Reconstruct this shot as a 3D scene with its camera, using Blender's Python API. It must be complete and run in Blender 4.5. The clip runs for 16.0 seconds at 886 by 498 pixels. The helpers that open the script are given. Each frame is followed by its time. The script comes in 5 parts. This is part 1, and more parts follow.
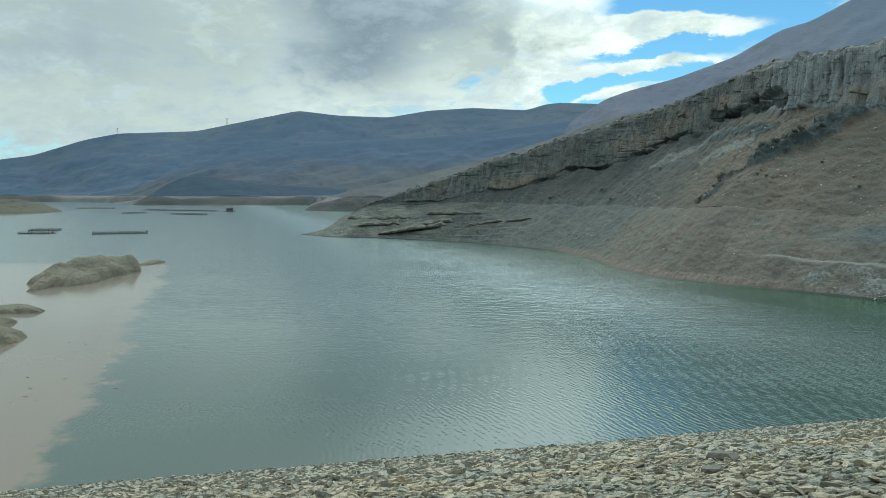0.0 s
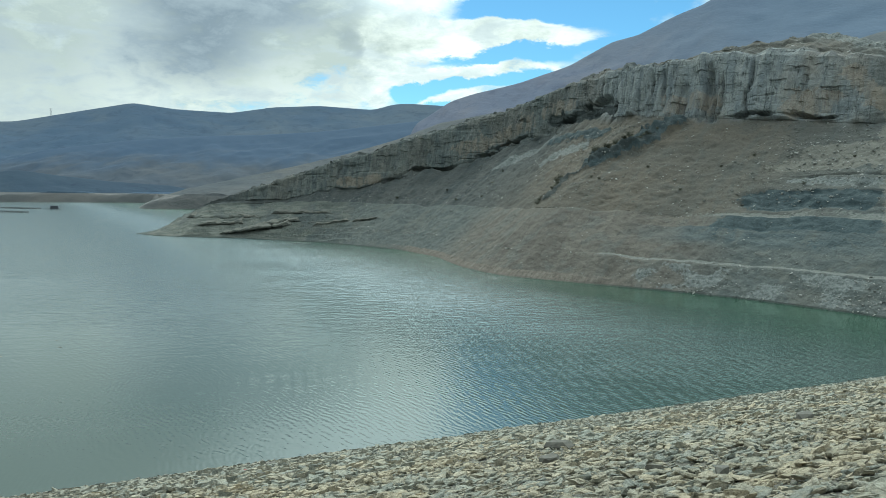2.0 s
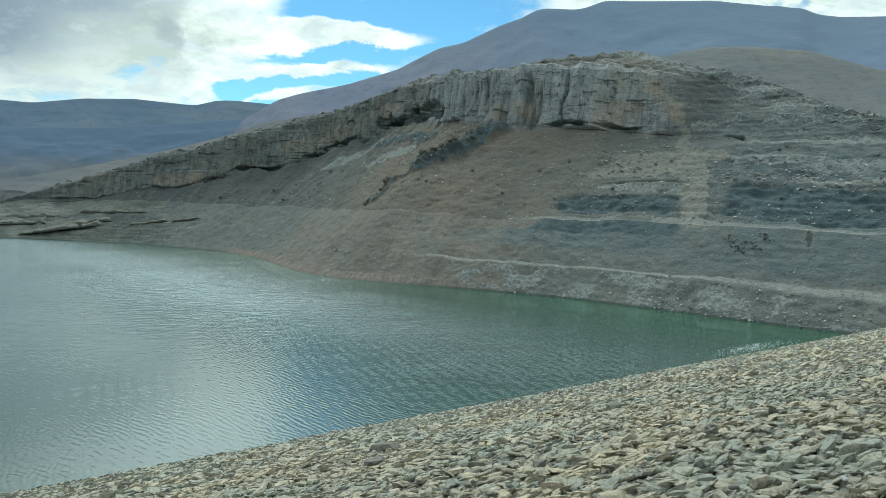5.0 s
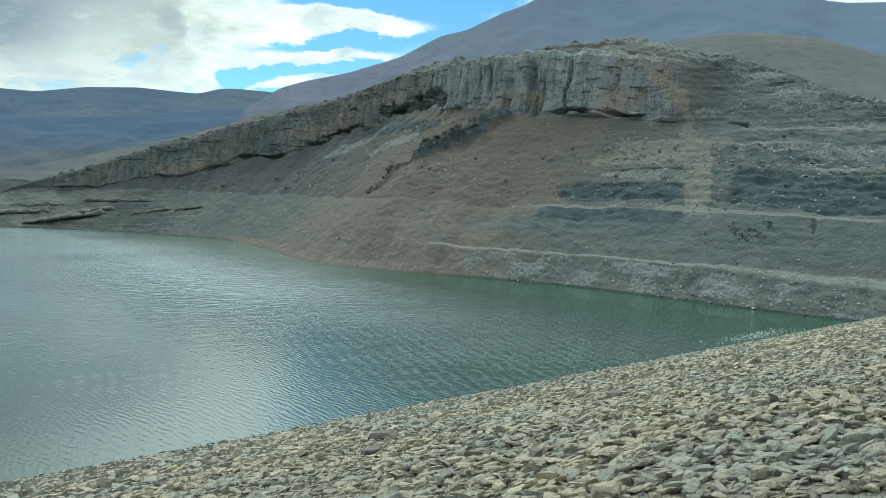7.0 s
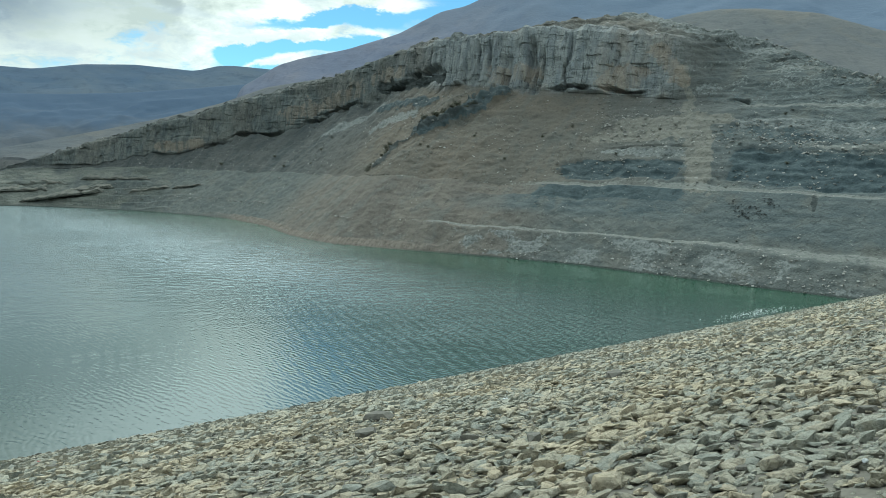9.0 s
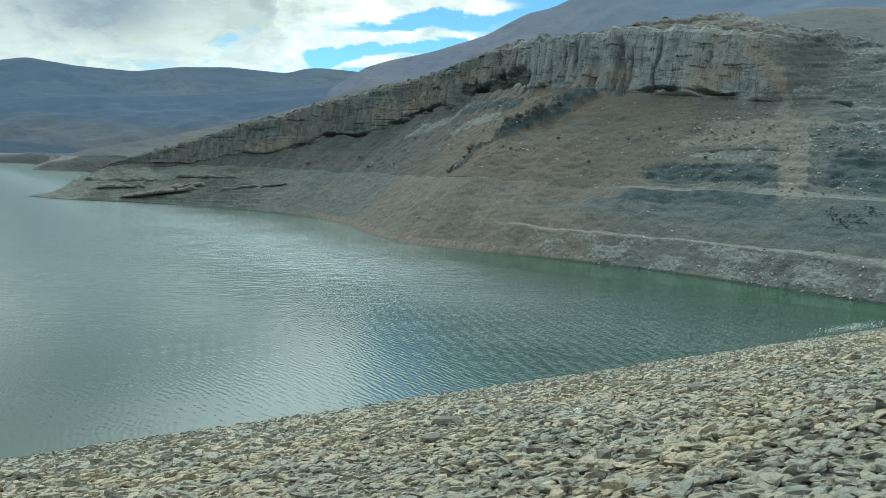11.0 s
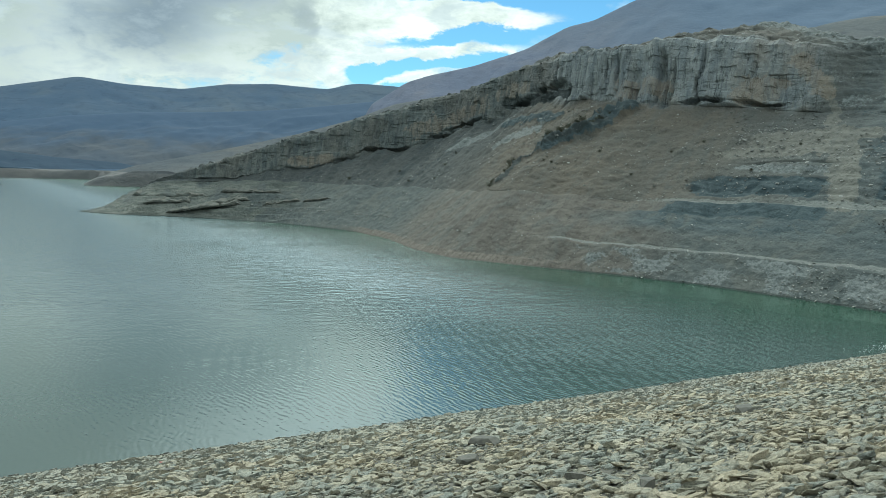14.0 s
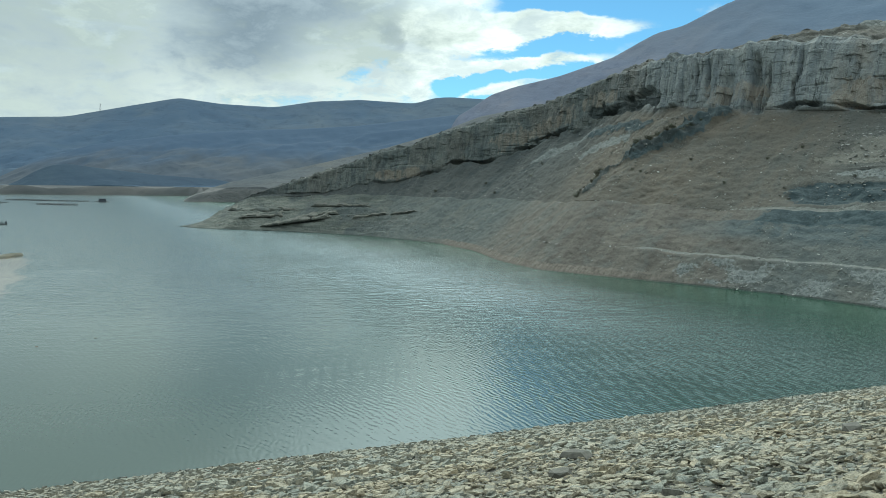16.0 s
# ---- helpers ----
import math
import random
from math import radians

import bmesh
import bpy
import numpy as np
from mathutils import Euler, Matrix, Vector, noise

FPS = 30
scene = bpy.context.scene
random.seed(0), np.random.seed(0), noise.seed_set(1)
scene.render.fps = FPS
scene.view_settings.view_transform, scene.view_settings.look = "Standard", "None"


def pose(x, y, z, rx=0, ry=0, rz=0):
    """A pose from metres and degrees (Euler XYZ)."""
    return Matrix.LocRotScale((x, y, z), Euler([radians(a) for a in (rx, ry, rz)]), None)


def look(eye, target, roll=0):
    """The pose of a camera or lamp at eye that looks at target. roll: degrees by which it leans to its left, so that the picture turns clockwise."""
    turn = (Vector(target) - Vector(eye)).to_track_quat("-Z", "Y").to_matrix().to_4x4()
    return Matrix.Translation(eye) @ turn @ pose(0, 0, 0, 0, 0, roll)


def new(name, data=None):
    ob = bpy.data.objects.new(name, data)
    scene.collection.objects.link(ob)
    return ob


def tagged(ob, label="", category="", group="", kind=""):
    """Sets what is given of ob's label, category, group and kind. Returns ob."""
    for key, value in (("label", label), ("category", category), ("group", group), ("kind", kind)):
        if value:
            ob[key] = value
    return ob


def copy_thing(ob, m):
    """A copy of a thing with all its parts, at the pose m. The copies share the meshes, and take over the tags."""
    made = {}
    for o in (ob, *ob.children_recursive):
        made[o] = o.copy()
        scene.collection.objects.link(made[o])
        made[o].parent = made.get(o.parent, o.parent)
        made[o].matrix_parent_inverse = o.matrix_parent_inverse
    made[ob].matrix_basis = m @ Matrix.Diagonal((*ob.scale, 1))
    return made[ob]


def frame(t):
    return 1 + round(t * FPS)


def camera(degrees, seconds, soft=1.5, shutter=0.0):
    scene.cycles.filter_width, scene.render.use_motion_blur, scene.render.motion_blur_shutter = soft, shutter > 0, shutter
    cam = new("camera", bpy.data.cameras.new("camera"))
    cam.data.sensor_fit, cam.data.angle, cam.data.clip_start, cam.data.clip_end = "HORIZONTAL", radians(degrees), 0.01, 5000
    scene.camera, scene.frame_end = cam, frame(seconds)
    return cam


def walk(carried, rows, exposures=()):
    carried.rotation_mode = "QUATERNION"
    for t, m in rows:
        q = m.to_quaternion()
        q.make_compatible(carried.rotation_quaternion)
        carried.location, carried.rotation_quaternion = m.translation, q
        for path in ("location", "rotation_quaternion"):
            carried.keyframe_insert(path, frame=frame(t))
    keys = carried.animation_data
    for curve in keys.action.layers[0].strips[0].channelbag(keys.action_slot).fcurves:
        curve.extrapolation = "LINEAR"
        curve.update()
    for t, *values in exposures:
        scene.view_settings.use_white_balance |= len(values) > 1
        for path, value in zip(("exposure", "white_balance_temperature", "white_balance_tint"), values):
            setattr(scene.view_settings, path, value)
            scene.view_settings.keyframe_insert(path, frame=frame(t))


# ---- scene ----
cam = camera(59.7, 16.0, soft=0.9)
PATH = [
    (0, (-1.526, -1.677, 31.243), (-1.321, 98.068, 24.108), 0.00),
    (0.5, (-1.473, -1.595, 31.210), (3.437, 98.030, 24.082), 0.20),
    (1, (-1.405, -1.473, 31.171), (8.498, 97.780, 24.044), 0.46),
    (1.5, (-1.337, -1.385, 31.149), (13.103, 97.308, 24.007), 0.59),
    (2, (-1.304, -1.351, 31.138), (18.422, 96.427, 24.047), 0.60),
    (2.5, (-1.251, -1.361, 31.144), (23.420, 95.297, 24.169), 0.64),
    (3, (-1.252, -1.387, 31.169), (28.613, 93.808, 24.392), 0.78),
    (3.5, (-1.230, -1.395, 31.160), (32.600, 92.481, 24.615), 0.94),
    (4, (-1.164, -1.292, 31.146), (36.046, 91.301, 24.665), 1.19),
    (4.5, (-1.078, -1.114, 31.090), (38.768, 90.380, 24.668), 1.40),
    (4.7, (-1.052, -1.047, 31.086), (39.647, 90.071, 24.686), 1.37),
    (7, (-0.631, -0.700, 31.008), (39.660, 90.471, 22.969), 1.27),
    (7.5, (-0.526, -0.520, 30.978), (39.103, 90.853, 22.007), 1.11),
    (8, (-0.406, -0.274, 30.963), (39.264, 91.039, 21.569), 1.11),
    (8.5, (-0.284, -0.064, 30.929), (39.874, 90.971, 20.939), 1.20),
    (9, (-0.135, 0.078, 30.901), (40.182, 90.943, 20.040), 1.22),
    (9.5, (0.097, 0.244, 30.883), (37.711, 92.227, 19.733), 1.31),
    (10, (0.385, 0.474, 30.846), (33.305, 94.242, 19.714), 1.40),
    (10.2, (0.449, 0.542, 30.842), (32.188, 94.713, 19.687), 1.43),
    (12.5, (0.568, 1.030, 30.806), (30.345, 95.902, 20.193), 1.94),
    (13, (0.740, 1.188, 30.809), (29.785, 96.319, 20.491), 1.80),
    (13.5, (0.842, 1.303, 30.808), (28.523, 96.903, 21.097), 1.86),
    (14, (0.896, 1.392, 30.802), (26.341, 97.655, 21.534), 1.55),
    (14.5, (0.844, 1.414, 30.799), (23.812, 98.338, 21.956), 1.42),
    (15, (0.772, 1.386, 30.815), (20.869, 98.997, 22.558), 1.17),
    (15.5, (0.725, 1.340, 30.825), (18.108, 99.501, 22.929), 0.78),
    (16, (0.675, 1.187, 30.853), (15.222, 99.802, 22.898), 0.65),
]
walk(cam, [(t, look(eye, target, roll)) for t, eye, target, roll in PATH], exposures=((0.0, 0.18, 5850, -6), (1.5, 0.26, 5850, -6), (3.5, 0.35, 5850, -6), (12.0, 0.34, 5850, -6), (16.0, 0.25, 5850, -6)))

# ---- world and sun ----
class Nodes:
    """Short hand for building a node tree."""

    def __init__(self, tree):
        self.tree = tree
        tree.nodes.clear()

    def put(self, kind, **values):
        node = self.tree.nodes.new(kind)
        for key, value in values.items():
            setattr(node, key, value)
        return node

    def feed(self, socket, value):
        if isinstance(value, bpy.types.NodeSocket):
            self.tree.links.new(value, socket)
        elif value is not None:
            socket.default_value = value

    def math(self, op, a, b=None, c=None, clamp=False):
        node = self.put("ShaderNodeMath", operation=op, use_clamp=clamp)
        for socket, value in zip(node.inputs, (a, b, c)):
            self.feed(socket, value)
        return node.outputs[0]

    def vec(self, op, a, b=None):
        node = self.put("ShaderNodeVectorMath", operation=op)
        self.feed(node.inputs[0], a)
        self.feed(node.inputs[1], b)
        return node.outputs[0]

    def join(self, x, y, z):
        node = self.put("ShaderNodeCombineXYZ")
        for socket, value in zip(node.inputs, (x, y, z)):
            self.feed(socket, value)
        return node.outputs[0]

    def split(self, v):
        node = self.put("ShaderNodeSeparateXYZ")
        self.feed(node.inputs[0], v)
        return node.outputs

    def noise(self, v, scale, detail=4.0, rough=0.55, warp=0.0):
        node = self.put("ShaderNodeTexNoise")
        self.feed(node.inputs["Vector"], v)
        node.inputs["Scale"].default_value = scale
        node.inputs["Detail"].default_value = detail
        node.inputs["Roughness"].default_value = rough
        node.inputs["Distortion"].default_value = warp
        return node.outputs[0]

    def range(self, v, a, b, c=0.0, d=1.0, smooth=True):
        node = self.put("ShaderNodeMapRange", interpolation_type="SMOOTHSTEP" if smooth else "LINEAR")
        for socket, value in zip(node.inputs, (v, a, b, c, d)):
            self.feed(socket, value)
        return node.outputs[0]

    def mix(self, f, a, b, blend="MIX"):
        node = self.put("ShaderNodeMix", data_type="RGBA", blend_type=blend)
        self.feed(node.inputs[0], f)
        self.feed(node.inputs[6], (*a, 1) if isinstance(a, tuple) else a)
        self.feed(node.inputs[7], (*b, 1) if isinstance(b, tuple) else b)
        return node.outputs[2]


SUN_AZ, SUN_EL = radians(4), radians(50)


def make_world():
    world = bpy.data.worlds.new("overcast_sky")
    scene.world = world
    world.use_nodes = True
    n = Nodes(world.node_tree)
    way = n.put("ShaderNodeTexCoord").outputs["Generated"]
    x, y, z = n.split(way)
    sky = n.put("ShaderNodeTexSky", sky_type="NISHITA", sun_disc=False, sun_elevation=SUN_EL, sun_rotation=SUN_AZ,
                altitude=1500, air_density=1.0, dust_density=0.6, ozone_density=1.5).outputs[0]
    blue = n.mix(1.0, sky, (0.062, 0.082, 0.097), "MULTIPLY")
    lit = n.range(n.math("ARCSINE", z), 0.27, 0.46, 1.0, 2.1)
    blue = n.mix(1.0, blue, n.join(n.math("MULTIPLY", n.math("MULTIPLY", lit, lit), 1.0), n.math("MULTIPLY", lit, 1.1), lit), "MULTIPLY")
    up = n.math("MAXIMUM", z, 0.0)
    flat = n.math("ADD", up, 0.45)
    plan = n.join(n.math("DIVIDE", x, flat), n.math("DIVIDE", y, flat), n.math("MULTIPLY", up, 1.5))
    az = n.math("MULTIPLY", n.math("ARCTAN2", x, y), 57.2958)
    el = n.math("MULTIPLY", n.math("ARCSINE", z), 57.2958)
    wob = n.noise(plan, 1.6, 6, 0.6, 0.4)
    wob = n.math("SUBTRACT", wob, 0.5)
    fine = n.math("SUBTRACT", n.noise(plan, 5.0, 8, 0.62, 0.3), 0.5)
    puff = n.math("SUBTRACT", n.noise(plan, 15.0, 10, 0.66, 0.25), 0.5)

    bend_a = n.math("ADD", az, n.math("ADD", n.math("MULTIPLY", wob, 7.0), n.math("MULTIPLY", fine, 5.0)))
    bend_e = n.math("ADD", el, n.math("ADD", n.math("MULTIPLY", fine, 2.6), n.math("MULTIPLY", puff, 1.3)))

    def patch(a, e, wa, we, lean=0.0, soft=False):
        # a soft cloud bank or gap round azimuth a and elevation e
        da = n.math("DIVIDE", n.math("SUBTRACT", bend_a, a), wa)
        de = n.math("DIVIDE", n.math("SUBTRACT", n.math("SUBTRACT", bend_e, n.math("MULTIPLY", n.math("SUBTRACT", az, a), lean)), e), we)
        r2 = n.math("ADD", n.math("MULTIPLY", da, da), n.math("MULTIPLY", de, de))
        return n.math("EXPONENT", n.math("MULTIPLY", r2 if soft else n.math("MULTIPLY", r2, r2), -1.0))

    def total(*terms):
        out = None
        for source, weight in terms:
            term = n.math("MULTIPLY", source, weight)
            out = term if out is None else n.math("ADD", out, term)
        return out

    cover = total((wob, 1.3), (fine, 1.1), (puff, 0.65),
                  (patch(20, 17.5, 10.5, 7.5), -1.1), (patch(14, 8.0, 7, 2.2), -0.85), (patch(-30, 3.2, 6, 1.4), -0.25), (patch(0, 7.6, 4, 0.7), -0.1),
                  (patch(-6, 13, 13, 5.5), 0.6), (patch(-18, 8, 14, 5), 0.35), (patch(14, 11.5, 8.5, 0.95, 0.02), 1.25), (patch(13.5, 8.9, 6.5, 0.75, 0.03), 1.15), (patch(14, 7.2, 4, 0.45, 0.05), 0.9),
                  (patch(18, 14.3, 8, 0.5, -0.06), 0.55), (patch(6.2, 10.8, 2.4, 3.6), 0.9), (patch(9.3, 7.7, 1.6, 0.9), -0.6), (patch(-17, 8.6, 5, 0.9), -0.5), (patch(8, 27, 14, 12), 1.2), (patch(51, 14.6, 6, 1.6), 1.1))
    cover = n.range(n.math("ADD", cover, 0.62), 0.20, 0.66)
    cover = n.math("MAXIMUM", cover, n.range(el, 14.0, 18.0, 0.0, 0.4))
    dark = total((patch(-3.2, 14.6, 8.5, 3.1, 0.0, True), 1.35), (patch(-6.2, 9.8, 3.6, 2.4, 0.0, True), 0.85), (patch(4.5, 10.6, 2.2, 1.2), 0.4), (patch(14, 10.3, 8, 4), -0.45), (patch(6.6, 10.6, 1.7, 4.0), -1.3), (patch(-24, 14, 11, 6, 0.0, True), 0.22), (patch(-26, 10, 6, 2.5), 0.15), (fine, 1.7), (wob, 0.9), (puff, 1.6))
    dark = n.math("ADD", dark, 0.12, clamp=True)
    crisp = n.math("ADD", n.math("ADD", n.range(el, 10.5, 5.5, 0.15, 0.55), n.range(az, 3.0, 12.0, 0.0, 0.55)), n.math("ADD", n.math("MULTIPLY", puff, 1.8), n.math("MULTIPLY", fine, 2.2)), clamp=True)
    crisp = n.math("MULTIPLY", crisp, n.range(az, -24.0, -5.0, 0.3, 1.0))
    white = n.mix(crisp, (0.52, 0.55, 0.515), (1.05, 1.035, 0.95))
    lumps = n.noise(n.vec("MULTIPLY", plan, (1.0, 1.0, 2.4)), 8.0, 7, 0.6, 0.6)
    white = n.mix(n.range(lumps, 0.44, 0.64, 0.0, 0.6), white, (0.56, 0.60, 0.63))
    gloom = n.mix(n.range(n.math("ADD", puff, fine), -0.25, 0.3), (0.20, 0.24, 0.29), (0.36, 0.40, 0.44))
    cloud = n.mix(dark, white, gloom)
    cloud = n.mix(n.range(el, 19.0, 36.0), cloud, (0.95, 0.99, 1.03))
    # a tall bright cumulus stands before the sun, over the middle of the lake
    tower = n.math("MULTIPLY", patch(8, 28, 14, 15), n.range(el, 11.5, 17.5))
    cloud = n.mix(tower, cloud, (1.9, 2.0, 2.02))
    # thin cloud glows round the hidden sun
    toward = n.put("ShaderNodeVectorMath", operation="DOT_PRODUCT")
    n.feed(toward.inputs[0], way)
    toward.inputs[1].default_value = (math.sin(SUN_AZ) * math.cos(SUN_EL), math.cos(SUN_AZ) * math.cos(SUN_EL), math.sin(SUN_EL))
    halo = n.math("POWER", n.math("MAXIMUM", toward.outputs["Value"], 0.0), 11.0)
    halo = n.math("MULTIPLY", halo, n.range(el, 15.0, 27.0))
    cloud = n.mix(n.math("MULTIPLY", halo, 0.6), cloud, (2.9, 2.85, 2.65))
    colour = n.mix(cover, blue, cloud)
    back = n.put("ShaderNodeBackground")
    n.feed(back.inputs[0], colour)
    back.inputs[1].default_value = 1.0
    n.feed(n.put("ShaderNodeOutputWorld").inputs[0], back.outputs[0])


make_world()
sun_data = bpy.data.lights.new("sun", "SUN")
sun_data.energy, sun_data.angle, sun_data.color = 1.3, radians(16), (1.0, 0.95, 0.86)
sun = new("sun", sun_data)
sun.matrix_world = look((60 * math.sin(SUN_AZ) * math.cos(SUN_EL), 60 * math.cos(SUN_AZ) * math.cos(SUN_EL), 100 + 60 * math.sin(SUN_EL)),
                        (0, 0, 100))


# ---- materials ----
def material(name):
    m = bpy.data.materials.new(name)
    m.use_nodes = True
    n = Nodes(m.node_tree)
    bsdf = n.put("ShaderNodeBsdfPrincipled")
    n.feed(n.put("ShaderNodeOutputMaterial").inputs[0], bsdf.outputs[0])
    return m, n, bsdf


def bump(n, bsdf, height, distance, strength=1.0):
    b = n.put("ShaderNodeBump")
    b.inputs["Strength"].default_value = strength
    b.inputs["Distance"].default_value = distance
    n.feed(b.inputs["Height"], height)
    n.feed(bsdf.inputs["Normal"], b.outputs[0])


def place(n):
    return n.put("ShaderNodeNewGeometry").outputs["Position"]


def attribute(n, name):
    return n.put("ShaderNodeAttribute", attribute_name=name).outputs["Fac"]


def plain(name, colour, rough=0.7, metal=0.0, grain=8.0):
    m, n, bsdf = material(name)
    p = n.put("ShaderNodeTexCoord").outputs["Object"]
    c = n.noise(p, grain, 5)
    dark = tuple(v * 0.65 for v in colour)
    n.feed(bsdf.inputs["Base Color"], n.mix(n.range(c, 0.3, 0.7), dark, colour))
    bsdf.inputs["Roughness"].default_value = rough
    bsdf.inputs["Metallic"].default_value = metal
    return m


def water_material():
    m, n, bsdf = material("lake_water")
    p = place(n)
    x, y, _ = n.split(p)
    wander = n.math("SUBTRACT", n.noise(p, 0.035, 5, 0.6), 0.5)
    ragged = n.math("SUBTRACT", n.noise(p, 0.3, 4, 0.6), 0.5)
    # silt plume round the islets: west of a wavering line that runs out from the dam
    edge = n.math("ADD", n.math("ADD", x, n.math("MULTIPLY", y, 0.298)), n.math("ADD", n.math("MULTIPLY", wander, 26.0), n.math("MULTIPLY", ragged, 7.0)))
    silt = n.range(edge, -18.5, -22.5)
    far = n.range(n.math("ADD", y, n.math("MULTIPLY", wander, 70.0)), 365.0, 330.0)
    silt = n.math("MULTIPLY", silt, far)
    lake = n.mix(n.range(n.noise(p, 0.012, 3), 0.35, 0.65), (0.026, 0.058, 0.047), (0.034, 0.070, 0.057))
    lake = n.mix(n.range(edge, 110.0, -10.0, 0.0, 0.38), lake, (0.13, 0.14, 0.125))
    # the far lake's silvery sky reflection, painted into the base colour
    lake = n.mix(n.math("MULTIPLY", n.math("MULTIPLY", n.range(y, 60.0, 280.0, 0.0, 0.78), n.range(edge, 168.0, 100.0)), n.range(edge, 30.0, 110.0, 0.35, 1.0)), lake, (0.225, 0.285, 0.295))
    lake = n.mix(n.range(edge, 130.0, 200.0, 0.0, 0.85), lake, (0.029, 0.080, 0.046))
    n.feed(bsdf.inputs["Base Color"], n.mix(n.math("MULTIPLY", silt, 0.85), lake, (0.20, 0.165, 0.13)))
    bsdf.inputs["IOR"].default_value = 1.33
    n.feed(bsdf.inputs["Roughness"], n.range(y, 110.0, 420.0, 0.09, 0.16))
    # wind waves with crests running out from the dam
    drift = n.math("SUBTRACT", n.noise(p, 0.07, 3, 0.55), 0.5)
    jitter = n.math("SUBTRACT", n.noise(p, 0.35, 2, 0.5), 0.5)

    def train(heading, length, sway):
        across = n.math("ADD", n.math("MULTIPLY", x, math.cos(radians(heading))), n.math("MULTIPLY", y, math.sin(radians(heading))))
        phase = n.math("ADD", across, n.math("ADD", n.math("MULTIPLY", drift, sway), n.math("MULTIPLY", jitter, 0.9)))
        return n.math("SINE", n.math("MULTIPLY", phase, 6.2832 / length))

    trains = n.math("ADD", n.math("MULTIPLY", train(20, 0.94, 6.0), 0.0105), n.math("MULTIPLY", train(8, 0.70, -5.0), 0.006))
    trains = n.math("ADD", trains, n.math("MULTIPLY", train(33, 1.40, 7.0), 0.0068))
    trains = n.math("MULTIPLY", trains, n.range(y, 120.0, 230.0, 1.0, 0.25))
    chop = n.math("SUBTRACT", n.noise(p, 1.3, 2, 0.5, 0.4), 0.5)
    lop = n.math("SUBTRACT", n.noise(n.vec("MULTIPLY", p, (0.55, 1.0, 1.0)), 0.42, 3, 0.6, 0.5), 0.5)
    lop = n.math("MULTIPLY", lop, n.range(y, 110.0, 240.0, 0.02, 0.38))
    gust = n.range(n.noise(n.vec("MULTIPLY", p, (1.0, 1.6, 1.0)), 0.016, 4, 0.6), 0.36, 0.62, 0.65, 1.0)
    calm = n.math("SUBTRACT", 1.0, n.math("MULTIPLY", silt, 0.75))
    lee = n.math("ADD", n.math("MULTIPLY", n.math("SUBTRACT", x, 106.0), 0.835), n.math("MULTIPLY", n.math("SUBTRACT", y, 196.0), 0.548))
    lee = n.range(n.math("ADD", lee, n.math("ADD", n.math("MULTIPLY", wander, 22.0), n.math("MULTIPLY", ragged, 9.0))), -3.0, 7.0)
    alongside = n.math("SUBTRACT", n.math("MULTIPLY", n.math("SUBTRACT", y, 196.0), 0.835), n.math("MULTIPLY", n.math("SUBTRACT", x, 106.0), 0.548))
    lee = n.math("MULTIPLY", lee, n.range(n.math("ADD", alongside, n.math("MULTIPLY", wander, 40.0)), 62.0, 34.0))
    calm = n.math("MULTIPLY", calm, n.math("SUBTRACT", 1.0, n.math("MULTIPLY", lee, 0.85)))
    wave = n.math("MULTIPLY", n.math("ADD", n.math("ADD", trains, lop), n.math("MULTIPLY", chop, n.range(y, 110.0, 220.0, 0.030, 0.055))), n.math("MULTIPLY", n.range(edge, 40.0, 190.0, 0.6, 3.6), n.range(y, 60.0, 260.0, 1.0, 0.8)))
    bump(n, bsdf, n.math("MULTIPLY", n.math("MULTIPLY", wave, gust), calm), 1.0)
    return m


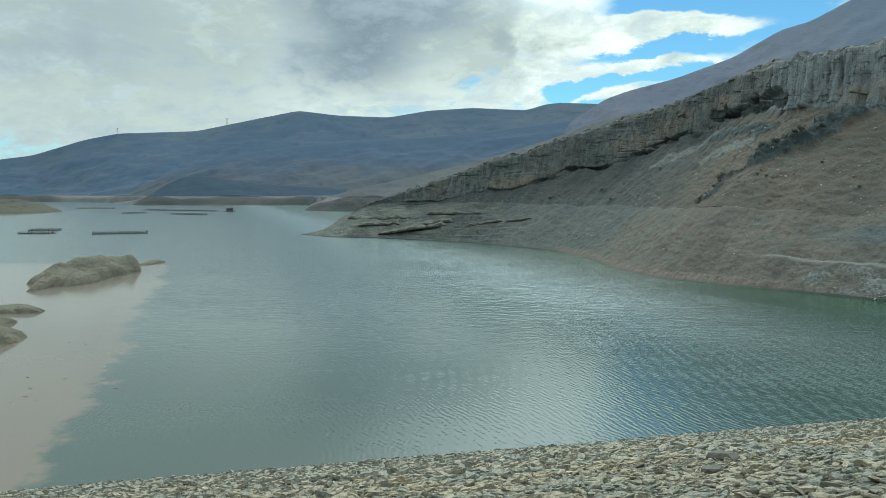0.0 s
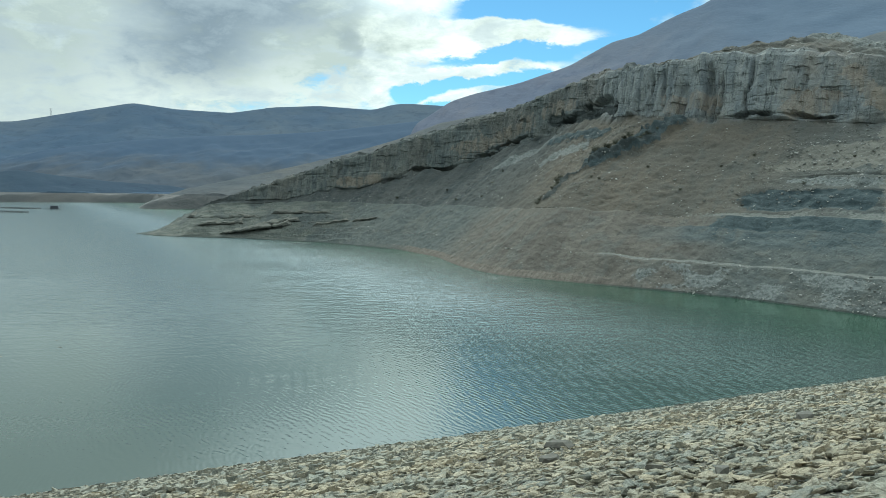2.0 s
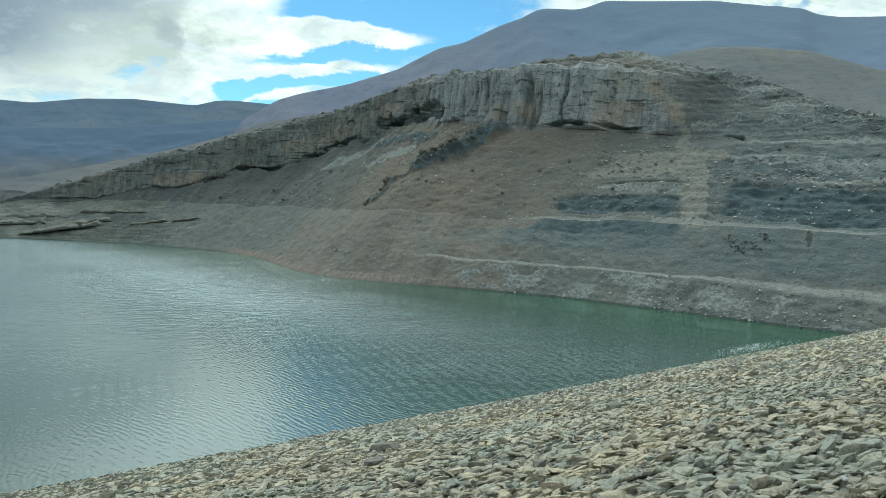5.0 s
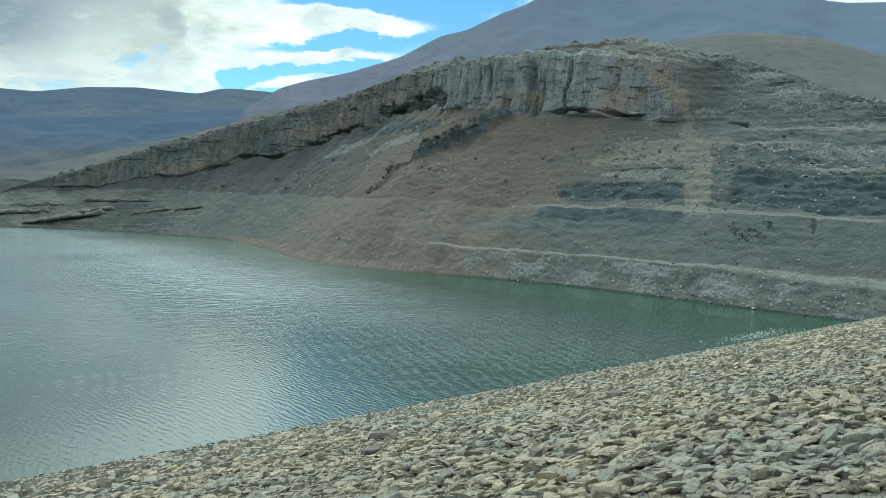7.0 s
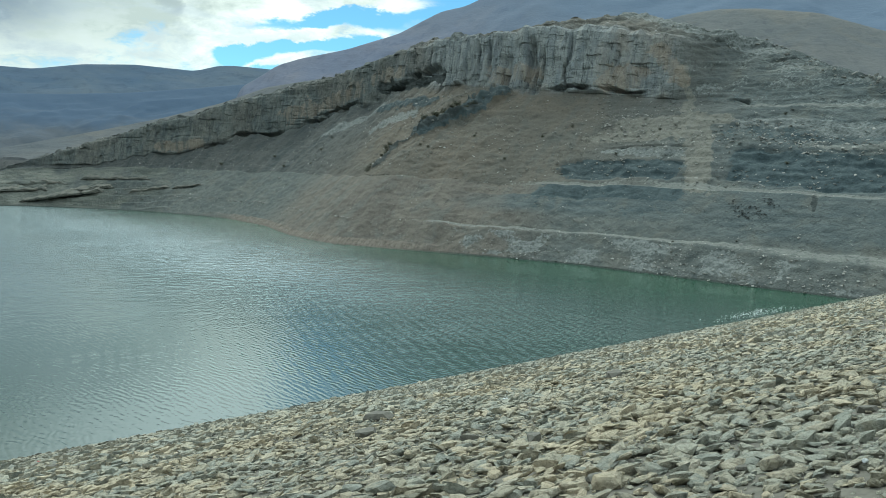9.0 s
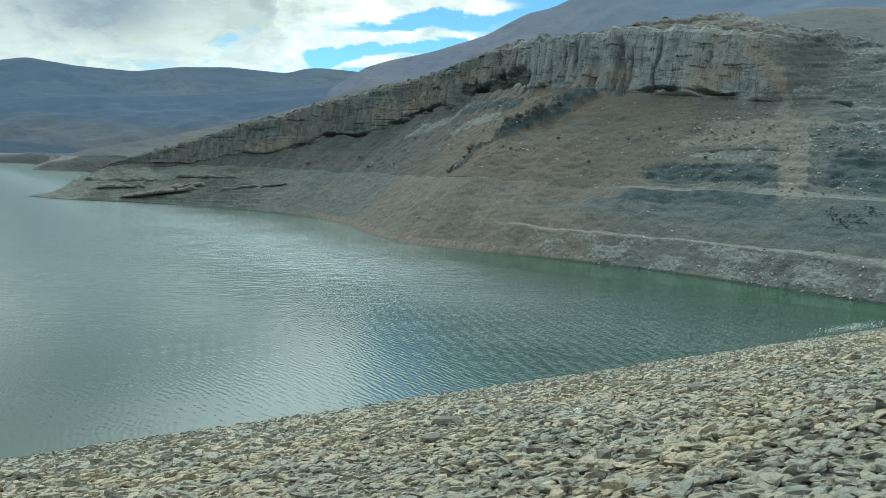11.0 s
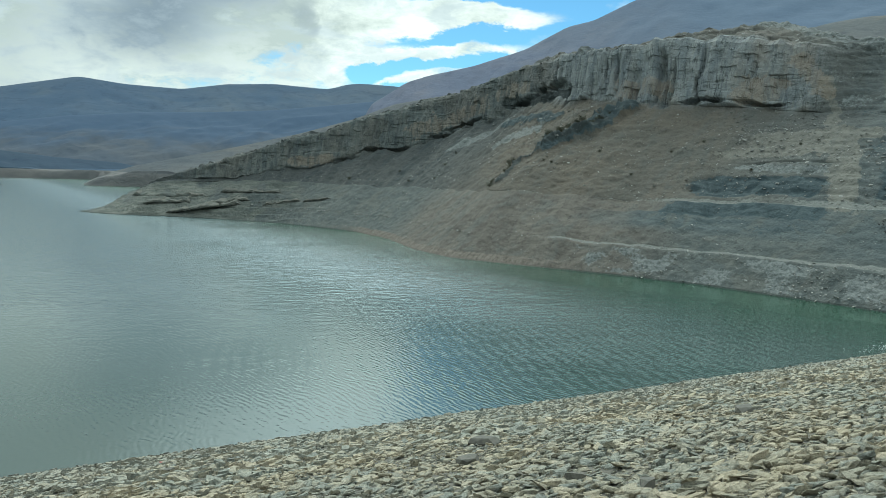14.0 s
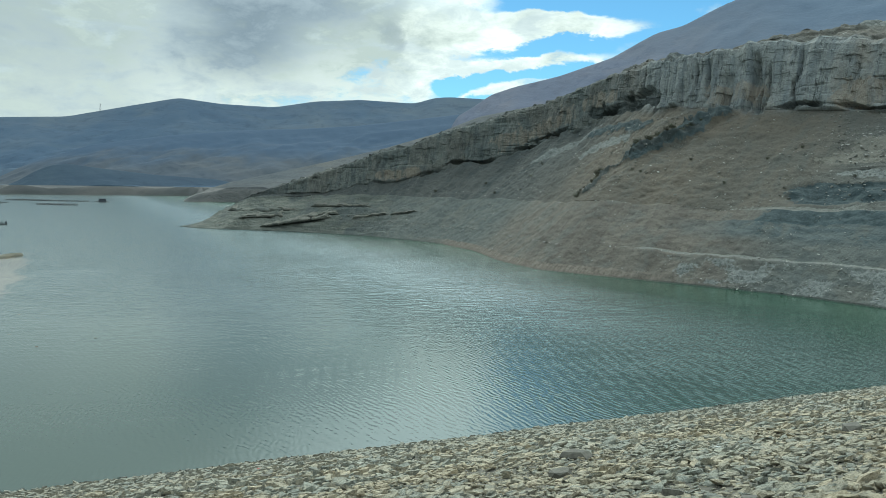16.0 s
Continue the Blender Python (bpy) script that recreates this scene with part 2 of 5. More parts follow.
def hill_material():
    m, n, bsdf = material("limestone_hillside")
    p = place(n)
    x, y, z = n.split(p)
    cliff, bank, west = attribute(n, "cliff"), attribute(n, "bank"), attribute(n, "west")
    along = attribute(n, "along")
    big = n.noise(p, 0.035, 5, 0.6)
    mid = n.noise(p, 0.22, 6, 0.65)
    small = n.noise(p, 0.9, 6, 0.7)
    streak = n.noise(n.vec("MULTIPLY", p, (1, 1, 0.12)), 0.30, 5, 0.65)
    layer = n.noise(n.vec("MULTIPLY", p, (0.08, 0.08, 1.0)), 0.75, 4, 0.65)
    blotch = n.noise(p, 0.10, 5, 0.62, 0.6)
    slope = n.join(along, n.math("MULTIPLY", z, 0.22), 0.0)
    rill = n.noise(slope, 0.16, 6, 0.66, 0.6)
    thin = n.noise(slope, 0.7, 5, 0.65, 0.4)
    drip = n.noise(n.join(along, n.math("MULTIPLY", z, 0.06), 4.0), 0.42, 6, 0.72, 0.5)
    crumb = n.math("ADD", n.math("MULTIPLY", small, 0.55), n.math("MULTIPLY", mid, 0.45))

    def broken(weight, fray=2.6, keep=0.85):
        # a soil's edge: frayed by rubble, with gaps in its midst
        shown = n.math("ADD", weight, n.math("MULTIPLY", n.math("SUBTRACT", crumb, 0.5), fray))
        return n.math("MULTIPLY", n.range(shown, 0.36, 0.62), n.math("MULTIPLY", n.range(weight, 0.02, 0.2), keep))


    def lay(colour, weight, over, strength=1.0):
        return n.mix(n.math("MULTIPLY", weight, strength), colour, over)

    # limestone: grey with dark drip stains, warm where it has broken lately
    rock = n.mix(n.range(streak, 0.34, 0.66), (0.200, 0.206, 0.198), (0.288, 0.280, 0.250))
    rock = lay(rock, n.range(drip, 0.50, 0.66), (0.108, 0.116, 0.115), 0.75)
    rock = lay(rock, n.range(drip, 0.44, 0.32), (0.315, 0.295, 0.25), 0.55)
    rock = lay(rock, n.range(big, 0.52, 0.66), (0.27, 0.215, 0.16), 0.45)
    rock = lay(rock, n.range(small, 0.56, 0.72), (0.13, 0.133, 0.125), 0.4)
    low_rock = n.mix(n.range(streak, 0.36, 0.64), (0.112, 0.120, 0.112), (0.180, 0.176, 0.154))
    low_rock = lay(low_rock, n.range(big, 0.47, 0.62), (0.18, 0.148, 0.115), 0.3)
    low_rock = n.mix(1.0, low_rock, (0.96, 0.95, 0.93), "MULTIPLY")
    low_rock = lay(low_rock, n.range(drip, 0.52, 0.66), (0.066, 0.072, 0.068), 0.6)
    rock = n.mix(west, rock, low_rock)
    joint = n.noise(n.join(along, n.math("MULTIPLY", z, 0.10), 9.0), 0.33, 4, 0.6, 0.7)
    joint = n.math("ABSOLUTE", n.math("SUBTRACT", joint, 0.5))
    rock = lay(rock, n.math("MULTIPLY", n.range(joint, 0.022, 0.004), n.range(mid, 0.38, 0.6)), (0.055, 0.058, 0.054), 0.75)
    parting = n.math("ABSOLUTE", n.math("SUBTRACT", n.noise(n.join(n.math("MULTIPLY", along, 0.10), n.math("MULTIPLY", z, 1.0), 2.0), 0.28, 3, 0.6, 0.4), 0.5))
    rock = lay(rock, n.math("MULTIPLY", n.range(parting, 0.03, 0.005), n.range(mid, 0.42, 0.62)), (0.060, 0.062, 0.056), 0.6)
    # brown scree, greyer towards the point
    scree = n.mix(n.range(big, 0.36, 0.64), (0.118, 0.100, 0.076), (0.152, 0.120, 0.086))
    scree = lay(scree, n.range(blotch, 0.50, 0.64), (0.105, 0.098, 0.080), 0.55)
    scree = lay(scree, n.range(rill, 0.50, 0.66), (0.118, 0.112, 0.092), 0.5)
    scree = lay(scree, n.range(thin, 0.56, 0.72), (0.185, 0.150, 0.110), 0.3)
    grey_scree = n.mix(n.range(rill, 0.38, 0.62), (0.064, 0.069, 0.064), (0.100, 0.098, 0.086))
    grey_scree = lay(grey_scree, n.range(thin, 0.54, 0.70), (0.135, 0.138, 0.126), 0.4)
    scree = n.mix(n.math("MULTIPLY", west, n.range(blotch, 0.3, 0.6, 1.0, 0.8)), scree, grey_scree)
    # the drawn-down bank: pinkish silt in the middle, greyer on both sides
    shore = n.mix(n.range(rill, 0.36, 0.64), (0.134, 0.111, 0.087), (0.172, 0.143, 0.111))
    shore = lay(shore, n.range(blotch, 0.46, 0.62), (0.140, 0.132, 0.110), 0.6)
    shore = lay(shore, n.range(thin, 0.54, 0.70), (0.225, 0.200, 0.162), 0.3)
    cold = n.mix(n.range(mid, 0.36, 0.64), (0.098, 0.102, 0.090), (0.142, 0.140, 0.120))
    cold = lay(cold, n.range(blotch, 0.50, 0.64), (0.150, 0.136, 0.108), 0.5)
    shore = n.mix(attribute(n, "cool"), shore, cold)
    c = n.mix(cliff, scree, rock)
    c = n.mix(bank, c, shore)
    # grey-green slate: weathered slopes, and darker fresh faces
    soft = n.mix(n.range(layer, 0.38, 0.64), (0.086, 0.100, 0.096), (0.132, 0.140, 0.127))
    soft = lay(soft, n.range(blotch, 0.52, 0.66), (0.145, 0.134, 0.106), 0.5)
    soft = lay(soft, n.range(rill, 0.54, 0.68), (0.078, 0.090, 0.086), 0.5)
    c = lay(c, attribute(n, "shale"), soft, 0.9)
    fresh = n.mix(n.range(streak, 0.35, 0.65), (0.040, 0.057, 0.060), (0.075, 0.095, 0.093))
    fresh = lay(fresh, n.range(small, 0.58, 0.74), (0.150, 0.155, 0.138), 0.4)
    c = lay(c, broken(attribute(n, "slate"), 2.8, 0.85), fresh)
    c = lay(c, n.math("MULTIPLY", broken(attribute(n, "tan")), n.range(rill, 0.34, 0.6, 0.6, 0.95)), (0.215, 0.190, 0.148))
    c = lay(c, n.math("MULTIPLY", broken(attribute(n, "rust"), 3.4, 0.5), n.range(streak, 0.36, 0.58, 0.15, 1.0)), (0.285, 0.215, 0.152))
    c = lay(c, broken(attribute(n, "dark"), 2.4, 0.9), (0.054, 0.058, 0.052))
    c = lay(c, broken(attribute(n, "road"), 1.8, 0.75), (0.215, 0.205, 0.172))
    chalk = n.mix(n.range(small, 0.42, 0.64), (0.165, 0.165, 0.146), (0.262, 0.256, 0.226))
    c = lay(c, broken(attribute(n, "pale"), 3.0, 0.75), chalk)
    c = lay(c, attribute(n, "slab"), n.mix(n.range(layer, 0.4, 0.62), (0.135, 0.132, 0.106), (0.215, 0.200, 0.155)), 0.75)
    c = lay(c, attribute(n, "beach"), n.mix(n.range(thin, 0.4, 0.6), (0.160, 0.125, 0.096), (0.215, 0.174, 0.134)), 0.95)
    # the wet foot of the bank, with a shadow edge painted in
    wet = n.math("MULTIPLY", n.range(n.math("ADD", z, n.math("MULTIPLY", mid, 0.5)), 0.85, 0.55), n.math("SUBTRACT", 1.0, n.math("MULTIPLY", attribute(n, "beach"), 0.75)))
    c = lay(c, wet, (0.045, 0.05, 0.042), 0.85)
    # rubble: dark chinks and pale stones
    c = n.mix(1.0, c, n.mix(bank, n.mix(cliff, (0.94, 0.93, 0.92), (1.06, 1.03, 1.0)), (0.96, 0.95, 0.94)), "MULTIPLY")
    grit = n.noise(p, 1.7, 4, 0.75)
    patchy = n.range(mid, 0.40, 0.60, 0.25, 1.0)
    c = lay(c, n.math("MULTIPLY", n.range(small, 0.50, 0.36), patchy), n.mix(1.0, c, (0.50, 0.51, 0.50), "MULTIPLY"), 0.75)
    c = lay(c, n.math("MULTIPLY", n.range(grit, 0.58, 0.68), patchy), n.mix(1.0, c, (1.7, 1.68, 1.62), "MULTIPLY"), 0.7)
    n.feed(bsdf.inputs["Base Color"], n.mix(1.0, c, (0.91, 1.0, 1.08), "MULTIPLY"))
    bsdf.inputs["Roughness"].default_value = 0.95
    bsdf.inputs["Specular IOR Level"].default_value = 0.2
    rough = n.math("ADD", n.math("MULTIPLY", n.noise(p, 0.3, 5, 0.6), 0.8), n.math("MULTIPLY", n.noise(p, 1.6, 3, 0.6), 0.22))
    rough = n.math("MULTIPLY", rough, n.range(cliff, 0.0, 1.0, 0.85, 0.8))
    bump(n, bsdf, rough, 1.3, 1.0)
    return m


def earth_material(name, low, high, fleck, grain=0.02, shore=True, relief=8.0, cool=None, high_haze=None):
    """Bare distant slopes: two soils, flecks, and the pale bank that the fallen water has left; optional tints paint
    haze.
    """
    m, n, bsdf = material(name)
    p = place(n)
    x, y, z = n.split(p)
    big = n.noise(p, grain * 0.22, 5, 0.6)
    mid = n.noise(n.vec("MULTIPLY", p, (1, 1, 2.2)), grain, 6, 0.66)
    fall = n.noise(n.vec("MULTIPLY", p, (1, 1, 0.35)), grain * 2.6, 5, 0.62, 0.8)
    tract = n.noise(p, grain * 0.5, 4, 0.6, 0.7)
    c = n.mix(n.range(big, 0.36, 0.64), low, high)
    c = n.mix(n.math("MULTIPLY", n.range(mid, 0.50, 0.70), 0.6), c, fleck)
    c = n.mix(n.range(tract, 0.52, 0.66, 0.0, 0.35), c, n.mix(1.0, c, (1.32, 1.16, 0.98), "MULTIPLY"))
    c = n.mix(n.range(fall, 0.52, 0.66, 0.0, 0.6), c, n.mix(1.0, c, (0.72, 0.75, 0.80), "MULTIPLY"))
    # haze under cloud shade, painted as a bluer tint towards greater x
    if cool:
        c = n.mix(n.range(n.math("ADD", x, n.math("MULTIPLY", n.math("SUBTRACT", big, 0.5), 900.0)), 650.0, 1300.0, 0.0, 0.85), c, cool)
    # aerial haze painted in: slopes turn bluer with height
    if high_haze:
        c = n.mix(n.range(n.math("ADD", z, n.math("MULTIPLY", n.math("SUBTRACT", tract, 0.5), 260.0)), 70.0, 190.0, 0.0, 0.9), c, high_haze)
    if shore:
        bank = n.range(n.math("ADD", z, n.math("MULTIPLY", mid, 3.0)), 26.5, 24.5)
        c = n.mix(bank, c, n.mix(n.range(mid, 0.35, 0.65), (0.122, 0.124, 0.122), (0.178, 0.170, 0.158)))
    n.feed(bsdf.inputs["Base Color"], c)
    bsdf.inputs["Roughness"].default_value = 0.95
    bsdf.inputs["Specular IOR Level"].default_value = 0.1
    bump(n, bsdf, mid, relief, 0.8)
    return m


def stone_material(name, pieces):
    """Broken grey-green and tan quarry stone; each stone takes its own tone."""
    m, n, bsdf = material(name)
    p = place(n)
    if pieces:
        chance = n.put("ShaderNodeObjectInfo").outputs["Random"]
    else:
        chance = n.put("ShaderNodeNewGeometry").outputs["Random Per Island"]
    ramp = n.put("ShaderNodeValToRGB")
    tones = ((0.0, (0.09, 0.098, 0.09)), (0.10, (0.19, 0.20, 0.18)), (0.28, (0.36, 0.36, 0.31)), (0.52, (0.46, 0.42, 0.33)), (0.68, (0.27, 0.295, 0.265)),
             (0.84, (0.50, 0.46, 0.375)), (1.0, (0.62, 0.60, 0.53)))
    while len(ramp.color_ramp.elements) < len(tones):
        ramp.color_ramp.elements.new(0.5)
    for slot, (at, tone) in zip(ramp.color_ramp.elements, tones):
        slot.position, slot.color = at, (*tone, 1)
    n.feed(ramp.inputs[0], chance)
    zone = n.noise(p, 0.16, 4, 0.6, 0.6)
    tone = n.math("ADD", zone, n.math("MULTIPLY", n.math("SUBTRACT", chance, 0.5), 0.22))
    soil = n.mix(n.range(tone, 0.42, 0.50), (0.36, 0.385, 0.355), (0.40, 0.375, 0.300))
    soil = n.mix(n.range(tone, 0.53, 0.62), soil, (0.51, 0.44, 0.315))
    tinted = n.mix(0.6, ramp.outputs[0], soil)
    grain = n.noise(p, 7.0, 8, 0.75)
    dust = n.noise(p, 2.2, 6, 0.7)
    tinted = n.mix(n.range(dust, 0.50, 0.66, 0.0, 0.4), tinted, (0.46, 0.41, 0.31))
    tinted = n.mix(1.0, tinted, (0.99, 0.955, 0.875), "MULTIPLY")
    speck = n.noise(p, 19.0, 5, 0.7)
    tinted = n.mix(n.range(speck, 0.55, 0.7, 0.0, 0.45), tinted, (0.44, 0.42, 0.365))
    tinted = n.mix(n.range(grain, 0.48, 0.58, 0.0, 0.75), tinted, n.mix(1.0, tinted, (0.52, 0.53, 0.52), "MULTIPLY"))
    high = n.split(p)[2]
    # stones turn a duller grey-olive towards the foot of the face
    tinted = n.mix(n.range(high, 17.0, 5.0, 0.0, 0.55), tinted, (0.245, 0.25, 0.212))
    wet = n.range(n.math("ADD", high, n.math("MULTIPLY", n.math("SUBTRACT", dust, 0.5), 1.2)), 1.1, 0.2, 0.0, 0.75)
    n.feed(bsdf.inputs["Base Color"], n.mix(wet, tinted, (0.09, 0.09, 0.08)))
    bsdf.inputs["Roughness"].default_value = 0.9
    bsdf.inputs["Specular IOR Level"].default_value = 0.25
    bump(n, bsdf, n.math("ADD", grain, n.math("MULTIPLY", speck, 0.5)), 0.09, 1.0)
    return m


WATER = water_material()
HILL = hill_material()
STONE = stone_material("quarry_stone", True)
RUBBLE = stone_material("quarry_rubble", False)
# aerial haze is painted into the far, spur, mauve, foothill and foreland tones
FAR_EARTH = earth_material("far_slopes_haze_tint", (0.055, 0.089, 0.136), (0.080, 0.108, 0.142), (0.050, 0.075, 0.112), 0.006, True, 5.0)
SPUR_EARTH = earth_material("dark_spur_haze_tint", (0.036, 0.058, 0.088), (0.046, 0.070, 0.096), (0.034, 0.053, 0.078), 0.006, True, 5.0)
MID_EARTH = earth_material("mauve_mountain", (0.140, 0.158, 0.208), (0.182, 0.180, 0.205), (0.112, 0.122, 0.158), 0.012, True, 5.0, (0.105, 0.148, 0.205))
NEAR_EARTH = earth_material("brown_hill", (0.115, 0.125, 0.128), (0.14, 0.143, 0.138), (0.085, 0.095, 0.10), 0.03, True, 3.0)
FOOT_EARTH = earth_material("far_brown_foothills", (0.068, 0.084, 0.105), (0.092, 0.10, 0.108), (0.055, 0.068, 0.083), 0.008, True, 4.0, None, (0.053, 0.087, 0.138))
SPIT_EARTH = earth_material("brown_grey_spur", (0.082, 0.092, 0.100), (0.110, 0.112, 0.110), (0.060, 0.070, 0.078), 0.02, True, 7.0)
MOUND_EARTH = earth_material("olive_mound", (0.085, 0.088, 0.068), (0.105, 0.103, 0.08), (0.065, 0.068, 0.052), 0.03, False, 2.0)
ISLET_EARTH = earth_material("pale_silt_islet", (0.155, 0.150, 0.116), (0.225, 0.208, 0.162), (0.085, 0.084, 0.066), 0.5, False, 2.2)
BED = earth_material("lake_bed", (0.16, 0.14, 0.11), (0.2, 0.17, 0.13), (0.12, 0.11, 0.09), 0.05, False, 0.5)
DARK_STONE = plain("dark_quarry_stone", (0.15, 0.142, 0.115), 0.9, 0.0, 9.0)
GRIT = plain("sandy_grit", (0.15, 0.14, 0.11), 0.95, 0.0, 5.0)
ROAD = plain("crest_gravel", (0.30, 0.28, 0.24), 0.95, 0.0, 3.0)


# ---- shaping helpers ----
LATTICE = np.random.RandomState(7).rand(64, 64, 64)


def smooth_noise(x, y, z):
    """Value noise between -1 and 1."""
    x, y, z = np.broadcast_arrays(np.asarray(x, float), np.asarray(y, float), np.asarray(z, float))
    ix, iy, iz = np.floor(x).astype(int), np.floor(y).astype(int), np.floor(z).astype(int)
    fx, fy, fz = x - ix, y - iy, z - iz
    fx, fy, fz = fx * fx * (3 - 2 * fx), fy * fy * (3 - 2 * fy), fz * fz * (3 - 2 * fz)
    total = 0
    for a in (0, 1):
        for b in (0, 1):
            for c in (0, 1):
                weight = (fx if a else 1 - fx) * (fy if b else 1 - fy) * (fz if c else 1 - fz)
                total = total + weight * LATTICE[(ix + a) % 64, (iy + b) % 64, (iz + c) % 64]
    return total * 2 - 1


def fbm(x, y, z, size, octaves=4, gain=0.5):
    total, amp, norm = 0, 1.0, 0.0
    for k in range(octaves):
        s = 2.03 ** k / size
        total = total + amp * smooth_noise(np.asarray(x) * s + 13.1 * k, np.asarray(y) * s + 5.7 * k, np.asarray(z) * s + 9.2 * k)
        norm += amp
        amp *= gain
    return total / norm


def ridged(x, y, z, size, octaves=4):
    total, amp, norm = 0, 1.0, 0.0
    for k in range(octaves):
        s = 2.0 ** k / size
        total = total + amp * (1 - 2 * np.abs(smooth_noise(np.asarray(x) * s + 3.3 * k, np.asarray(y) * s + 7.7 * k, np.asarray(z) * s)))
        norm += amp
        amp *= 0.5
    return total / norm


def sheet(name, P, mat, parent=None, close=False):
    """A grid of points (rows, columns, 3) as one smooth mesh."""
    rows, cols = P.shape[:2]
    ids = np.arange(rows * cols).reshape(rows, cols)
    if close:
        ids = np.concatenate([ids, ids[:, :1]], 1)
    quads = np.stack([ids[:-1, :-1], ids[:-1, 1:], ids[1:, 1:], ids[1:, :-1]], -1).reshape(-1, 4)
    mesh = bpy.data.meshes.new(name)
    mesh.from_pydata(P.reshape(-1, 3).tolist(), [], quads.tolist())
    mesh.polygons.foreach_set("use_smooth", [True] * len(mesh.polygons))
    mesh.materials.append(mat)
    mesh.update()
    ob = new(name, mesh)
    ob.parent = parent
    return ob


def part(name, bm, mat, parent, label=""):
    mesh = bpy.data.meshes.new(name)
    bm.to_mesh(mesh)
    bm.free()
    mesh.materials.append(mat)
    ob = new(name, mesh)
    ob.parent = parent
    return tagged(ob, label)


def ramp01(v, a, b):
    t = np.clip((v - a) / (b - a), 0, 1)
    return t * t * (3 - 2 * t)


# ---- ground and water ----
def make_ground():
    r = np.array([0.0, 300, 900, 2000, 3300, 4900])
    a = np.linspace(0, 2 * math.pi, 96, endpoint=False)
    P = np.stack([r[:, None] * np.cos(a), r[:, None] * np.sin(a), np.full((6, 96), -12.0)], -1)
    P[..., 2] += fbm(P[..., 0], P[..., 1], 0, 400.0, 2) * 1.5
    tagged(sheet("ground", P, BED, close=True), "drowned silt lake bed reaching under the hills", "ground", kind="structure")


OUT, ALONG = np.array([-0.238, 0.971]), np.array([0.971, 0.238])   # from the dam towards the lake, and along the dam


def dam_xy(s, l):
    return ALONG[0] * s + OUT[0] * l, ALONG[1] * s + OUT[1] * l


def make_water():
    corners = [dam_xy(-330, 60), dam_xy(260, 60), (330, 260), (520, 700), (300, 1600), (-100, 2800), (-1400, 4000), (-2600, 3700), (-1500, 1500), (-700, 300)]
    bm = bmesh.new()
    bm.faces.new([bm.verts.new((x, y, 0)) for x, y in corners])
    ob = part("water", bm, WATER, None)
    tagged(ob, "wind-rippled green-grey reservoir water with a brown silt plume", "water", kind="structure")


make_ground()
make_water()


# ---- mountains ----
def mountain(name, label, mat, skyline, foot, ridge, back, rough, seed, columns=420, rows=120, lift=1.25, cat="mountain", fade=0.0):
    """A range seen from the dam: skyline holds azimuth, elevation in degrees; foot, ridge, back its distances at both ends."""
    az, el = np.array(skyline).T
    a = np.linspace(az[0], az[-1], columns)
    t = (a - az[0]) / (az[-1] - az[0])
    e = np.interp(a, az, el)
    k = 2   # a little smoothing keeps the breaks of the ridge
    e = np.convolve(np.pad(e, k, mode="edge"), np.ones(2 * k + 1) / (2 * k + 1), "valid")
    r_foot, r_ridge, r_back = (np.interp(t, np.linspace(0, 1, len(v)), v) for v in (foot, ridge, back))
    top = np.tan(np.radians(e)) * r_ridge + 30.7
    v = np.linspace(0, 1.35, rows)[:, None]
    r = np.where(v <= 1, r_foot + (r_ridge - r_foot) * v, r_ridge + (r_back - r_ridge) * (v - 1) / 0.35)
    x, y = r * np.sin(np.radians(a)), r * np.cos(np.radians(a))
    rise = np.clip(v, 0, 1) ** lift
    z = -14 + (top + 14) * np.where(v <= 1, rise, 1 - 0.75 * ramp01(v, 1, 1.35))
    shape = np.sin(np.clip(v, 0, 1) * math.pi) ** 0.7
    size = max(rough * 9, 170.0)
    z = z + shape * rough * (0.75 * ridged(x + seed + 60 * smooth_noise(x / 300, y / 300, seed), y, 0, size * 1.2, 4) + 0.9 * fbm(x, y + seed, 0, size * 0.4, 4))
    z = z + rough * 0.035 * fbm(x, y, seed, size * 0.06, 3) * np.clip(v * 8, 0, 1)
    # the drawn-down bank at the foot
    wide = 0.045 + 0.03 * smooth_noise(a / 2.3, seed, 0) + 0.015 * smooth_noise(a / 0.6, seed, 4)
    low = np.clip((v - 0.004) / np.maximum(wide, 0.012), 0, 1)
    z = np.maximum(z, np.where(v < 0.5, -14 + (38 + 6 * smooth_noise(a / 1.7, 2, seed)) * low, -14))
    if fade:
        z = -14 + (z + 14) * ramp01(t, 0, fade)
    ob = sheet(name, np.stack([x, y, z], -1), mat)
    return tagged(ob, label, cat, kind="structure")


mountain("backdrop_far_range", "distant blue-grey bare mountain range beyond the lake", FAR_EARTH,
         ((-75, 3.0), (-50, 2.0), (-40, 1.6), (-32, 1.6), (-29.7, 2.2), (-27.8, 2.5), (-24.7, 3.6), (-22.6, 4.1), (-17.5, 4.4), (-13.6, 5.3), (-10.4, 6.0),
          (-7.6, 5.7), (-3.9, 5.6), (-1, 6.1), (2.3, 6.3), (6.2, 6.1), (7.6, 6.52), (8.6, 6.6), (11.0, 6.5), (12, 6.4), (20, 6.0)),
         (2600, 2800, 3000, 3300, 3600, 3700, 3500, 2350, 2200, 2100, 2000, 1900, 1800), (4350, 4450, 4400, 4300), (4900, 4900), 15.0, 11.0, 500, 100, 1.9)
